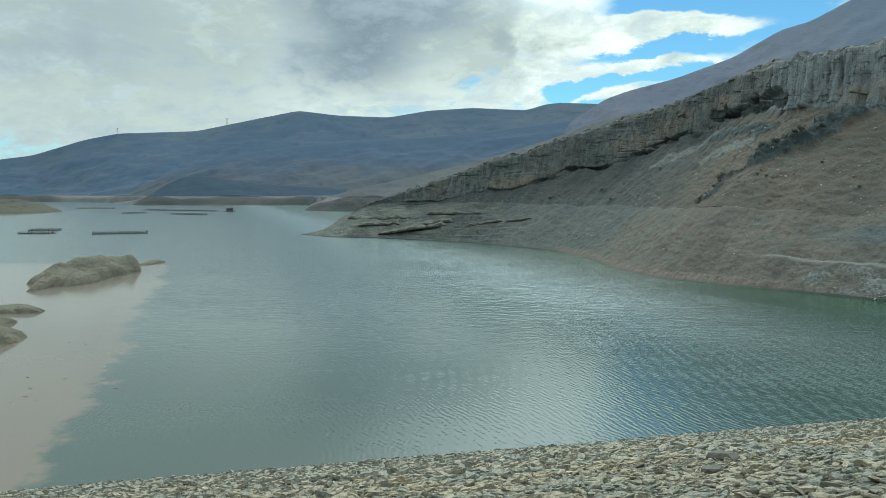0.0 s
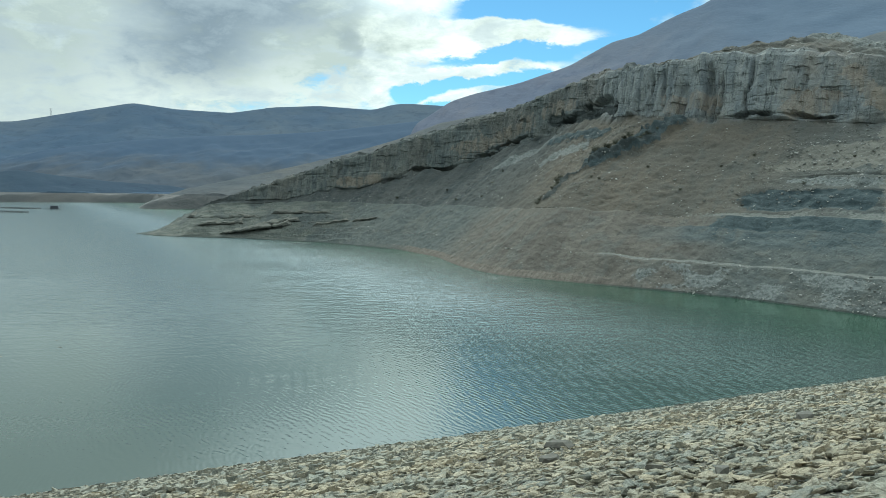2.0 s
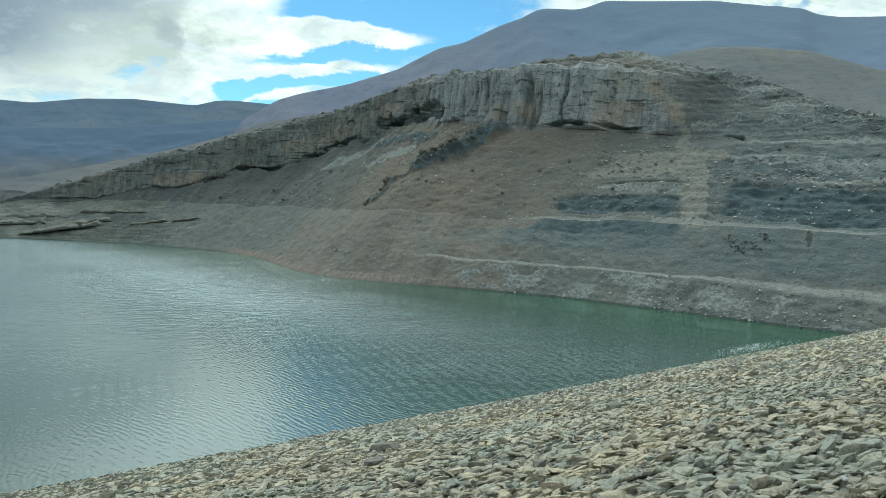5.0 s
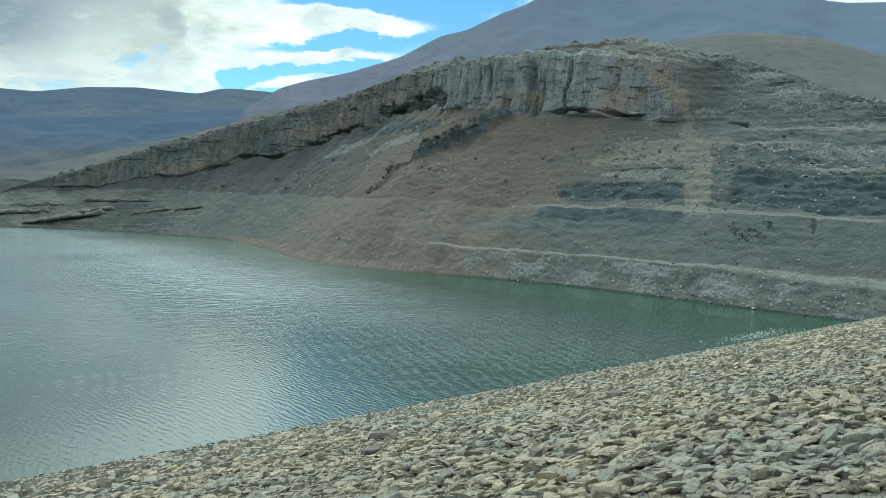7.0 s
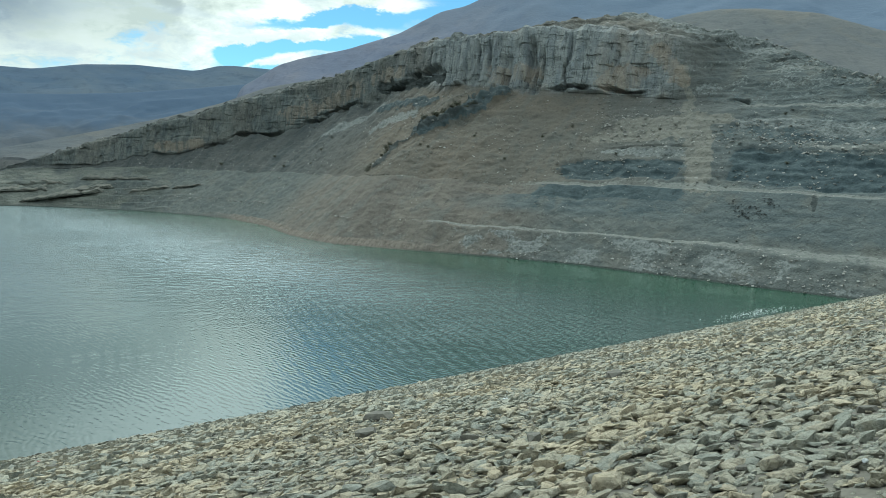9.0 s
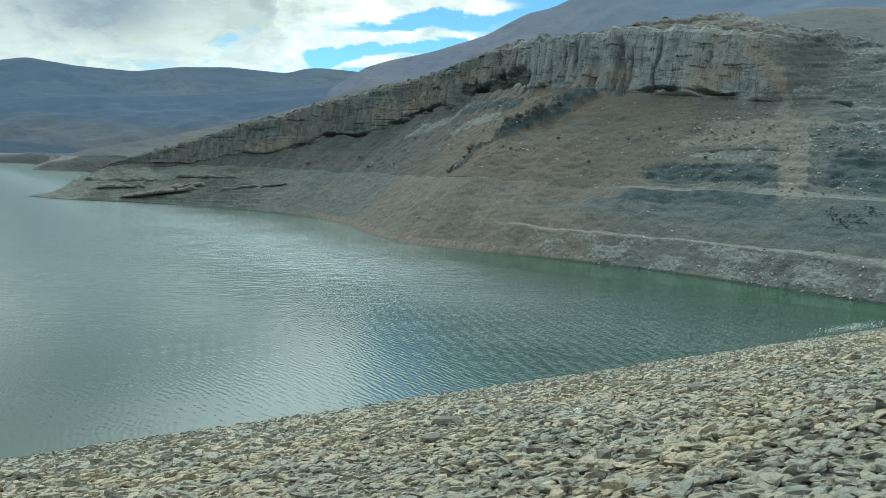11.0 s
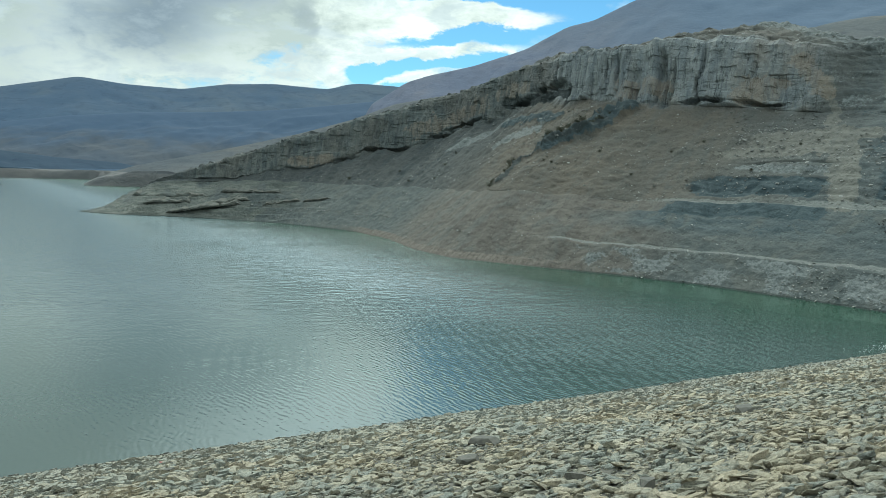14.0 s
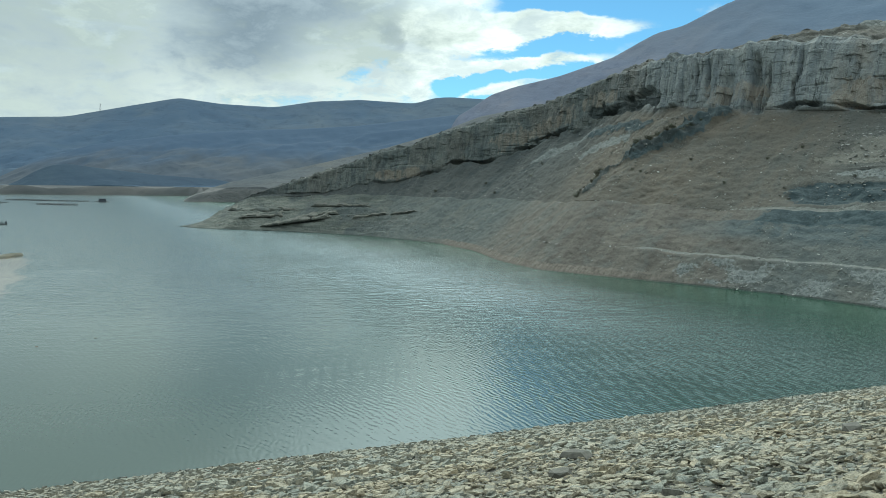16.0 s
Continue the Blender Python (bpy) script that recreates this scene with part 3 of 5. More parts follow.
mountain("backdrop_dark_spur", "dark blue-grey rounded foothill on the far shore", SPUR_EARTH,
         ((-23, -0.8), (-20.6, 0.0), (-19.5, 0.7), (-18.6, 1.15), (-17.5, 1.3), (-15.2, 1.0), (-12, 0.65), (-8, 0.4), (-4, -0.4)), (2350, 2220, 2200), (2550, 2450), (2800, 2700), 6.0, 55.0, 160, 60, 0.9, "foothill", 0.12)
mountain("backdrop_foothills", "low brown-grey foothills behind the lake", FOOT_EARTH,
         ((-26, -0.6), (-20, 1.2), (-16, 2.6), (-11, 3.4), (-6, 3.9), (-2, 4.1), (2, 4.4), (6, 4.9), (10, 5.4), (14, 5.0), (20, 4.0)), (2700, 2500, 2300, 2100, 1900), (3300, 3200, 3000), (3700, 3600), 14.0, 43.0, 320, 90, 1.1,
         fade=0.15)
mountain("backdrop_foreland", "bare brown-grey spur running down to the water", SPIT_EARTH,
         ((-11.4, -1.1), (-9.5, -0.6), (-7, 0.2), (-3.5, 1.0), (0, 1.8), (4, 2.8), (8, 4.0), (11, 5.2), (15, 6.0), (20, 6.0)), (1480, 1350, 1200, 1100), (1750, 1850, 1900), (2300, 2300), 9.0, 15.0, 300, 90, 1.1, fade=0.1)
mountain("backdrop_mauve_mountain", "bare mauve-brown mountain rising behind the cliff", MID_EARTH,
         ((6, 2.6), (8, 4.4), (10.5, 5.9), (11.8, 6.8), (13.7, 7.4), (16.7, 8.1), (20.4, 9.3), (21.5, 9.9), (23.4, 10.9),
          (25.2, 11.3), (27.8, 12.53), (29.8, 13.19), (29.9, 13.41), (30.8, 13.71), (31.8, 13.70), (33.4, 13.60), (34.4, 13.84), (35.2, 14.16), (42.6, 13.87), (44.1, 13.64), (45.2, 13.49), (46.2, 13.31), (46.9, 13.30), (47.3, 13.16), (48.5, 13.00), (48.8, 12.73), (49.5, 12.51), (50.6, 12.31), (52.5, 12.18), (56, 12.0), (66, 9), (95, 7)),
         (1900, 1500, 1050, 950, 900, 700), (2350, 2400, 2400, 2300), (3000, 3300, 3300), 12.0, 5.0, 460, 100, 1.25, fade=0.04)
mountain("backdrop_brown_hill", "low olive-brown rounded hill behind the cliff top", NEAR_EARTH,
         ((33, 8.2), (36, 9.4), (40.3, 10.55), (42.7, 10.85), (45.1, 10.8), (49, 10.3), (53, 8.9), (60, 8.0), (75, 7.0)), (560, 540, 500), (880, 860, 800), (1150, 1100), 5.0, 31.0, 220, 70, 0.9, "hill")
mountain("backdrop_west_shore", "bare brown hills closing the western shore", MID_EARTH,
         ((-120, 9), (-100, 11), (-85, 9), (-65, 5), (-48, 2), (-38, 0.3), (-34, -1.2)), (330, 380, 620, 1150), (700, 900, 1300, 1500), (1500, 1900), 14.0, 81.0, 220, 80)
mountain("backdrop_valley_side", "bare brown valley slopes below the dam", NEAR_EARTH,
         ((95, 12), (120, 9), (150, 6), (180, 5), (210, 6), (240, 9)), (330, 500, 700, 600, 330), (900, 1300, 900), (1500, 1900, 1500), 14.0, 21.0, 220, 70)


# ---- the cliff hill across the water ----
# stations along the shore, from behind the dam to the point: the waterline, the way inland, and the profile there
SHORE = ((222, -90), (200, 20), (181, 95), (168, 132), (158.5, 154), (149.5, 178), (136.5, 209), (121, 231.5), (98.5, 260.5),
         (79, 286), (72, 320), (71, 372), (60, 422), (23, 484), (-28, 531), (-72, 551), (-98, 574), (-113, 598))
INLAND = (82, 78, 72, 66, 62, 60, 58, 55, 52, 56, 64, 64, 58, 42, 28, 25, 35, 40)
BANK_TOP = (24.5,) * 14 + (24.0, 21, 12, -4)
FOOT_IN = (62, 64, 67, 71, 75, 78, 84, 88, 93, 96, 95, 89, 76, 50, 34, 42, 44, 42)
FOOT_UP = (44, 46, 48, 51, 53, 55, 59, 62, 65, 68, 71, 70, 56, 35, 26, 23, 13, -3.5)
HEAD_UP = (47, 48, 50, 55, 62, 73, 84, 89, 88, 86, 87, 83, 72, 52, 36, 25, 14, -3)
CREST_IN = (85, 80, 75, 80, 87, 101, 107, 128, 118, 121, 121, 137, 121, 89, 44, 58, 58, 54)
CREST_UP = (54, 52, 52, 58, 67, 81, 92, 103, 96, 95, 97, 103, 90, 67, 41, 27, 15, -2.5)
SHALE = (0.9, 1.0, 1.0, 1.0, 1.0, 0.85, 0.55, 0.12) + (0,) * 10
# hollows along the cliff foot: how far along in stations, height above the foot, half width, half height, depth
HOLLOWS = ((7.25, 2.0, 8, 0.9, 4), (6.55, 2.0, 7, 0.8, 4), (5.1, 1.0, 3, 0.7, 2.5), (10.3, 6, 17, 2.8, 4.5), (11.0, 3, 10, 2.2, 4), (11.75, 2, 13, 1.8, 6), (12.05, 1, 6, 1.5, 4), (12.5, 0.5, 12, 1.6, 5),
           (12.8, -1.5, 8, 1.2, 4))


# worn and coloured places on the slope: from and to (station, level), half width, hollow depth
SLATE_MARKS = ((9.05, 5.46, 8.05, 5.90, 5.5, -2.4), (10.9, 5.78, 9.7, 5.80, 4.0, -1.0))
DARK_MARKS = ((9.44, 5.10, 9.50, 5.34, 2.0, -0.8), (9.50, 5.34, 8.95, 5.48, 1.1, -0.3), (8.95, 5.48, 8.3, 5.76, 2.2, -0.7), 
              (3.73, 3.98, 3.69, 3.72, 0.7, 0.6),
              # the overhang's alcove, hollowed and its shade painted dark
              (11.2, 6.36, 9.7, 6.22, 3.6, 1.6))
TAN_MARKS = ((5.10, 5.02, 5.24, 5.42, 4.5, 0.0), (5.24, 5.42, 5.45, 5.76, 5.5, 0.0), (6.3, 5.66, 5.2, 5.78, 5.0, 0.0), (6.5, 5.52, 5.5, 5.60, 4.5, 0.0), (5.62, 5.9, 5.80, 6.5, 3.0, 0.0))
RUST_MARKS = ((13.3, 6.20, 12.95, 6.1, 3.5, 0.0), (12.25, 6.42, 11.5, 6.40, 5.0, 0.0), (11.3, 6.6, 10.9, 6.5, 4.5, 0.0), (8.2, 6.25, 7.75, 6.3, 5.0, 0.0), (6.75, 6.2, 6.35, 6.36, 5.0, 0.0), (6.1, 6.8, 5.75, 6.3, 3.2, 0.0))
RUBBLE_MARKS = ((11.6, 5.62, 11.0, 5.84, 5.0, 0.0), (10.6, 5.50, 10.0, 5.66, 4.0, 0.0), (6.3, 5.36, 5.45, 5.37, 2.2, 0.0), (4.9, 5.80, 2.6, 5.74, 3.4, 0.0), (4.9, 7.9, 5.8, 8.0, 6.0, 0.0), (5.8, 7.7, 6.9, 7.9, 5.0, 0.0))
# undercut beds at the point: from and to (station, height), and how far they are undercut
UNDERCUTS = ((15.5, 12.2, 14.0, 13.2, 1.8), (14.45, 2.2, 13.55, 9.8, 1.7), (13.9, 8.4, 13.5, 12.4, 1.6), (13.3, 9.5, 12.95, 13.4, 0.5), (14.9, 7.8, 14.2, 9.6, 1.2), (13.9, 16.5, 13.2, 18.0, 1.0), (12.9, 13.0, 12.6, 16.0, 0.3))


def hill_grid(columns=940):
    table = np.column_stack([np.array(SHORE, float), INLAND, BANK_TOP, FOOT_IN, FOOT_UP, HEAD_UP, CREST_IN, CREST_UP, SHALE])
    step = np.r_[0, np.cumsum(np.hypot(*np.diff(table[:, :2], axis=0).T))]
    u = np.linspace(0, step[-1], columns)
    at = np.interp(u, step, np.arange(len(step)))
    k = 9
    val = []
    for c in table.T:
        line = np.interp(u, step, c)
        val.append(np.convolve(np.pad(line, k, mode="edge"), np.ones(2 * k + 1) / (2 * k + 1), "valid"))
    val[3] = val[3] + 0.5 * smooth_noise(u / 16, 4, 0) + 0.25 * smooth_noise(u / 4, 8, 0)
    sx, sy, head, line, fd, fz, cz, td, tz, shale = val
    # towards the point the rock face rises almost to the skyline
    near = 1 - 0.6 * ramp01(at, 6.9, 8.2) * (1 - ramp01(at, 13.3, 14.5))
    fz = fz + ramp01(at, 8.6, 9.6) * (1 - ramp01(at, 13.6, 14.2)) * (2.6 * smooth_noise(u / 21, 6, 1) + 1.6 * smooth_noise(u / 6, 2, 1))
    lie = 0.22 + 0.9 * (1 - ramp01(at, 5.2, 6.0))
    cd = fd + (cz - fz) * lie
    old = np.hypot(sx + np.sin(np.radians(head)) * td, sy + np.cos(np.radians(head)) * td)
    td = cd + (td - cd) * near
    tz = 30.9 + (tz - 30.9) * np.hypot(sx + np.sin(np.radians(head)) * td, sy + np.cos(np.radians(head)) * td) / old
    cz = cz + (tz - cz) * (1 - near) * 0.9
    cd = fd + (cz - fz) * lie
    ease = 1.3 * (tz - cz) * (1 - ramp01(at, 5.0, 6.0))
    tz = tz + 0.1 * ease
    td = np.maximum(td, cd + 2 + ease)
    road = 1 - ramp01(at, 7.4, 8.6)
    wide = 1 - ramp01(at, 3.6, 5.2)
    slope = line / 33.7
    kerb = np.minimum(9.3 - 1.7 * wide, line * 0.36)
    rd = kerb / np.maximum(slope, 0.1) * (1 - 0.16 * road)
    run = 0.4 + 2.4 * road + 4.5 * wide
    dug = 1 - ramp01(at, 6.9, 7.4)
    over = np.maximum(line - 0.3 + 0.15 * dug, -8)
    # corner points of the profile, inward distance and height, from the lake bed to the far side
    corners = [(-14 + 0 * u, -12 + 0 * u), (0 * u, np.minimum(0, line)), (rd, kerb),
               (rd + run, kerb + run * slope * (1 - road) + (0.4 + 1.6 * wide) * road), (33.0 - 0.8 * dug, over), (33.3 + 0.4 * (line > 20) * (1 - dug) * ramp01(smooth_noise(u / 21, 2, 2), -0.2, 0.3), line),
               (fd, fz), (cd, cz), (td, tz), (td + 45, tz * 0.97 - 3), (td + 230, tz * 0.35 - 5), (td + 330, -14 + 0 * u)]
    corners[6] = (np.maximum(corners[6][0], corners[5][0] + 0.3), corners[6][1])
    counts = (5, 26, 6, 54, 5, 110, 100, 52, 14, 10, 5)
    D, Z, zone = [], [], []
    for n, (a, b) in enumerate(zip(corners[:-1], corners[1:])):
        for t in np.linspace(0, 1, counts[n], endpoint=False):
            D.append(a[0] + (b[0] - a[0]) * t)
            Z.append(a[1] + (b[1] - a[1]) * t)
            zone.append(n + t)
    D, Z, zone = np.array(D), np.array(Z), np.array(zone)[:, None] + 0 * u
    U, T = u + 0 * D, at + 0 * D
    # benches dug into the slate step the slope above the bank on the dam's side
    step_z = 14.4
    rise = (Z - line) / step_z + 0.04 * smooth_noise(u / 30, 0, 0)
    phase = rise % 1.0
    flat = (1 - ramp01(phase, 0.10, 0.17)) * (zone > 5.03) * (zone < 7.6)
    Z = Z + shale * (zone > 5) * (zone < 8) * step_z * 0.30 * (np.clip((phase - 0.15) / 0.85, 0, 1) - phase)
    # thin bedded slabs step the cap of the hill
    bed = (Z / 2.1 + 0.5 * smooth_noise(u / 22, 3, 8) + 0.03 * u / 2.1) % 1.0
    Z = Z + (zone > 7) * (zone < 8.6) * 2.1 * 0.6 * (np.clip((bed - 0.62) / 0.38, 0, 1) - bed) * ramp01(smooth_noise(u / 12, Z / 3, 6), -0.3, 0.3)
    X, Y = sx + np.sin(np.radians(head)) * D, sy + np.cos(np.radians(head)) * D
    P = np.stack([X, Y, Z], -1)
    N = np.cross(np.gradient(P, axis=1), np.gradient(P, axis=0))
    N /= np.linalg.norm(N, axis=-1, keepdims=True) + 1e-9
    N *= np.sign(np.einsum("ijk,ijk->ij", N, np.stack([-np.sin(np.radians(head)) + 0 * D, -np.cos(np.radians(head)) + 0 * D, 0.8 + 0 * D], -1)))[..., None]
    hem = 0.10 * fbm(X, Y, Z, 11.0, 3)
    cliff = ramp01(zone + hem, 5.92, 6.06) * (1 - ramp01(zone + hem, 6.95, 7.3) * 0.8) * ramp01(cz - fz, 3, 9) * ramp01(T + 0.25 * fbm(X, Y, Z, 14.0, 3), 5.6, 6.0)
    bank = 1 - ramp01(zone, 4.9, 5.02)
    talus = 1 - np.maximum(cliff, bank)
    lefty = ramp01(at, 9.8, 11.8)

    # the rock face: fluted pillars, clefts between them, few ledges
    sway = 1.6 * smooth_noise(Z / 9, U / 11, 3)
    flute = 0.5 * ridged(U + sway, 0, Z * 0.10, 21.0, 2) + 0.75 * ridged(U + sway, 3, Z * 0.07, 8.0, 2)
    seam = smooth_noise((U + sway) / 5.2, Z / 70, 2.5)
    cleft = np.exp(-(seam / 0.12) ** 2) * ramp01(smooth_noise(U / 14, Z / 18, 7), -0.2, 0.35)
    shelf = smooth_noise(Z / 4.2 + 0.4 * smooth_noise(U / 20, 0, 4), U / 70, 6)
    brow = np.exp(-(shelf / 0.10) ** 2) * ramp01(smooth_noise(U / 15, Z / 9, 11), 0.0, 0.5)
    d = cliff * ((3.6 - 1.7 * lefty) * flute + 0.7 * ridged(U + sway, 7, Z * 0.05, 3.4, 2) - (3.0 - 1.8 * lefty) * cleft * (1 - ramp01(zone, 6.7, 6.98)) - (0.3 + 0.5 * lefty) * brow
                 + 1.0 * fbm(X, Y, Z, 10.0, 4) + 0.45 * fbm(X, Y, Z * 0.6, 2.4, 3))
    # jointed blocks, each set forward or back
    for wide_b, tall_b, depth in ((6.0, 10.0, 1.2), (2.9, 4.2, 0.7)):
        col = np.floor((U + sway + 0.8 * fbm(X, Y, Z, 4.0, 2)) / wide_b).astype(int)
        row = np.floor((Z + 0.5 * fbm(X, Y, Z, 3.0, 2)) / tall_b + LATTICE[col % 64, 5, 9] * 3).astype(int)
        d += cliff * depth * (LATTICE[col % 64, row % 64, int(tall_b)] - 0.5)
    # one tall cleft splits the main face
    great = np.interp(7.66, np.arange(len(step)), step)
    d -= 4.5 * cliff * np.exp(-(((U - great - 0.12 * (Z - 62) + 0.6 * sway) / 1.3) ** 2)) * (1 - ramp01(zone, 6.75, 6.95))
    gully = ridged(U + 6 * smooth_noise(Z / 25, U / 40, 0), 0, Z * 0.08, 23.0, 3)
    spread = ramp01(Z, 2.0, 15.0) * (zone < 8) * (1 - 0.5 * cliff) * (1 - 0.6 * shale)
    d += spread * (0.9 * gully + 2.0 * fbm(X, Y, Z, 34.0, 3) + 0.8 * fbm(X, Y, Z, 12.0, 3))
    over_edge, under_edge = ramp01(Z - line, -0.5, 3.0), 1 - ramp01(Z - line, -3.5, 0)
    d += talus * over_edge * (zone < 8) * (1 - 0.5 * shale) * (0.75 * fbm(X, Y, Z, 5.0, 4) + 0.35 * ridged(X, Y, Z, 4.5, 3) + 0.45 * fbm(X, Y, Z, 1.9, 2))
    d += talus * over_edge * shale * (0.55 * smooth_noise(Z / 1.3, U / 45, 3) + 1.0 * fbm(X, Y, Z, 6.0, 4) + 0.5 * fbm(X, Y, Z, 2.0, 2) + 0.4 * ridged(X, Y, Z * 2, 5.0, 3))
    d += bank * under_edge * (zone > 1) * (0.5 * fbm(X, Y, Z, 7.0, 4) + 0.2 * ridged(X, Y, Z, 3.5, 2) + 0.3 * fbm(X, Y, Z, 1.8, 2))
    d += (zone > 7.2) * (zone < 9) * (0.8 * smooth_noise(Z / 1.5, U / 40, 9) + (0.5 + 0.8 * ramp01(T, 4.6, 6.0)) * (1.3 * fbm(X, Y, Z, 5.0, 3) + 0.8 * np.maximum(ridged(X, Y, Z, 6.0, 3), 0)) - 0.5 - 1.3 * lefty)
    # bare dipping beds at the point
    beds = bank * (zone > 1.02) * ramp01(at, 12.3, 13.3)
    dip = ((Z + 0.06 * U + 1.2 * smooth_noise(U / 30, Z / 20, 5)) / 3.6) % 1.0
    d += beds * (1.9 * (np.clip(dip / 0.75, 0, 1) - np.clip((dip - 0.75) / 0.2, 0, 1) - 0.4) * ramp01(smooth_noise(U / 22, Z / 6, 77), -0.2, 0.4) + 1.0 * fbm(X, Y, Z, 13.0, 3))
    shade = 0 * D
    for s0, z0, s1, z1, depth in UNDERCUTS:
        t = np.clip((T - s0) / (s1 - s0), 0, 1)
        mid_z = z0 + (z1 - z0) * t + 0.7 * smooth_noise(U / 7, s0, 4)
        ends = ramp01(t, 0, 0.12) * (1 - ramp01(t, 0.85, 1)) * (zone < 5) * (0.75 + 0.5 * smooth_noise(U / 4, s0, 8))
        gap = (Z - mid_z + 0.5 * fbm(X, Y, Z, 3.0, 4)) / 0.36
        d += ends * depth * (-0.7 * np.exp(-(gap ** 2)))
        # the shade under each bed is painted dark through this weight
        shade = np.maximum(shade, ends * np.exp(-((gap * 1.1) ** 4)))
    for where, up, half_w, half_h, depth in HOLLOWS:
        u0 = np.interp(where, np.arange(len(step)), step)
        foot = np.interp(u0, u, fz)
        lean = (U - u0) / half_w + 0.35 * smooth_noise(Z / 3, U / 6, where)
        half_h = half_h * (0.75 + 0.7 * smooth_noise(U / 4.5, where, 3) + 0.35 * smooth_noise(U / 1.6, where, 5))
        half_h = np.maximum(half_h, 0.25)
        up = up + 0.9 * smooth_noise(U / 6, where, 9)
        d -= 1.3 * depth * np.exp(-(lean ** 4) - (((Z - fz * 0.7 - foot * 0.3 - up) / half_h) ** 2) ** 2)
    soil = {}
    rag = 1 + 1.1 * fbm(X, Y, Z, 6.0, 5, 0.65)
    lump = fbm(X, Y, Z, 4.0, 4)
    for kind, marks in (("slate", SLATE_MARKS), ("dark", DARK_MARKS), ("tan", TAN_MARKS), ("rust", RUST_MARKS), ("pale", RUBBLE_MARKS)):
        soil[kind] = 0 * D
        for s0, l0, s1, l1, half, depth in marks:
            ends = []
            for where, level in ((s0, l0), (s1, l1)):
                j = int(np.argmin(np.abs(at - where)))
                ends.append(P[int(np.argmin(np.abs(zone[:, 0] - level))), j])
            run = ends[1] - ends[0]
            t = np.clip(((P - ends[0]) @ run) / (run @ run), 0, 1)
            away = np.linalg.norm(P - ends[0] - t[..., None] * run, axis=-1) / half
            w = np.exp(-(away * rag) ** 6)
            soil[kind] = np.maximum(soil[kind], w)
            d = d - depth * w * (1 if depth > 0 else 1 + 1.6 * lump)
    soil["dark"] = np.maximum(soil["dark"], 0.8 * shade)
    soil["pale"] *= 0.7
    frayed = 0.22 * fbm(X, Y, Z, 9.0, 4)
    body = (zone > 5) * (zone < 7.9)

    def span(low, high, soft=0.05):
        # a level band between two heights on the benches
        v = rise + 0.35 * frayed
        return ramp01(v, low - soft, low + soft) * (1 - ramp01(v, high - soft, high + soft)) * body

    def reach(a, b, soft=0.12):
        # a stretch along the shore
        v = T + frayed
        return ramp01(v, a - soft, a + soft) * (1 - ramp01(v, b - soft, b + soft))

    # fresh slate faces: one panel beside the tan chute, a broad one towards the dam, and a thin band under the bank's edge
    panel = reach(5.30, 6.75) * span(0.16, 0.62) + reach(2.0, 4.85) * span(0.18, 0.90) + 0.45 * reach(2.0, 5.2) * span(1.2, 1.75) + 0.35 * reach(2.0, 5.5) * span(2.15, 2.7)
    band = reach(5.2, 6.9) * ramp01(zone, 3.68, 3.76) * (zone < 4.02)
    soil["slate"] = np.clip(np.maximum(soil["slate"], np.maximum(panel, band)) - soil["tan"], 0, 1)
    d += 0.5 * panel * smooth_noise(U / 4.0, Z / 1.5, 12) - 0.8 * panel
    # a low broken step edges the second bench, its overhang shade painted dark
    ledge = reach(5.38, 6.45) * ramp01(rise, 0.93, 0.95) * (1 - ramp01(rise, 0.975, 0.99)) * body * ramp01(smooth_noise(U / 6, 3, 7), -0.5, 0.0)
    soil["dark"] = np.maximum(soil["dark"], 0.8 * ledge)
    d -= 1.2 * ledge
    low_slate = ramp01(zone + 0.3 * frayed, 3.25, 3.5) * (zone < 3.75) * (1 - ramp01(T + 1.2 * frayed, 7.0, 7.8)) * ramp01(T, 4.4, 5.2)
    soil["shale"] = np.clip(np.maximum(shale * (zone > 4.4) * (zone < 8.3) * (1 - cliff), np.maximum(low_slate, 0.85 * (1 - ramp01(T + frayed, 4.4, 5.4)) * ramp01(zone, 3.0, 3.2) * (zone < 4.5))), 0, 1)
    soil["slate"] = np.maximum(soil["slate"], 0.35 * low_slate * ramp01(smooth_noise(U / 15, Z / 5, 23), -0.2, 0.4))
    d += 0.35 * soil["slate"] * (ridged(X, Y, Z * 1.6, 3.6, 3) - 0.4)
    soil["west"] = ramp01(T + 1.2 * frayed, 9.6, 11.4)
    soil["cool"] = np.maximum(ramp01(T + 0.8 * frayed, 10.4, 11.4), 1 - ramp01(T + 0.8 * frayed, 6.2, 7.4))
    soil["along"] = U
    edge = ramp01(zone, 4.0, 4.05) * (1 - ramp01(zone, 5.02, 5.05)) * ramp01(smooth_noise(U / 25, 5, 41), -0.7, -0.2)
    track = flat * shale * ramp01(smooth_noise(U / 22, Z / 9, 15), -0.5, 0.1)
    way = ramp01(zone, 2.0, 2.25) * (1 - ramp01(zone, 2.95, 3.04))
    soil["road"] = np.maximum(np.maximum(0.7 * edge * (0.35 + 0.65 * dug), 0.75 * track), np.maximum(road * way * (0.85 - 0.45 * wide), 0.6 * wide * way))
    shoreward = (1 - ramp01(at, 7.2, 7.9)) * ramp01(zone, 1.03, 1.12) * (1 - ramp01(zone, 1.9, 2.02))
    soil["pale"] = np.maximum(soil["pale"], 0.8 * shoreward * ramp01(smooth_noise(U / 11, Z / 4, 51) + 0.7 * fbm(X, Y, Z, 4.0, 4), -0.45, 0.5))
    upper = (1 - ramp01(T + frayed, 5.5, 6.1)) * ramp01(zone, 5.95, 6.2) * (zone < 8.8)
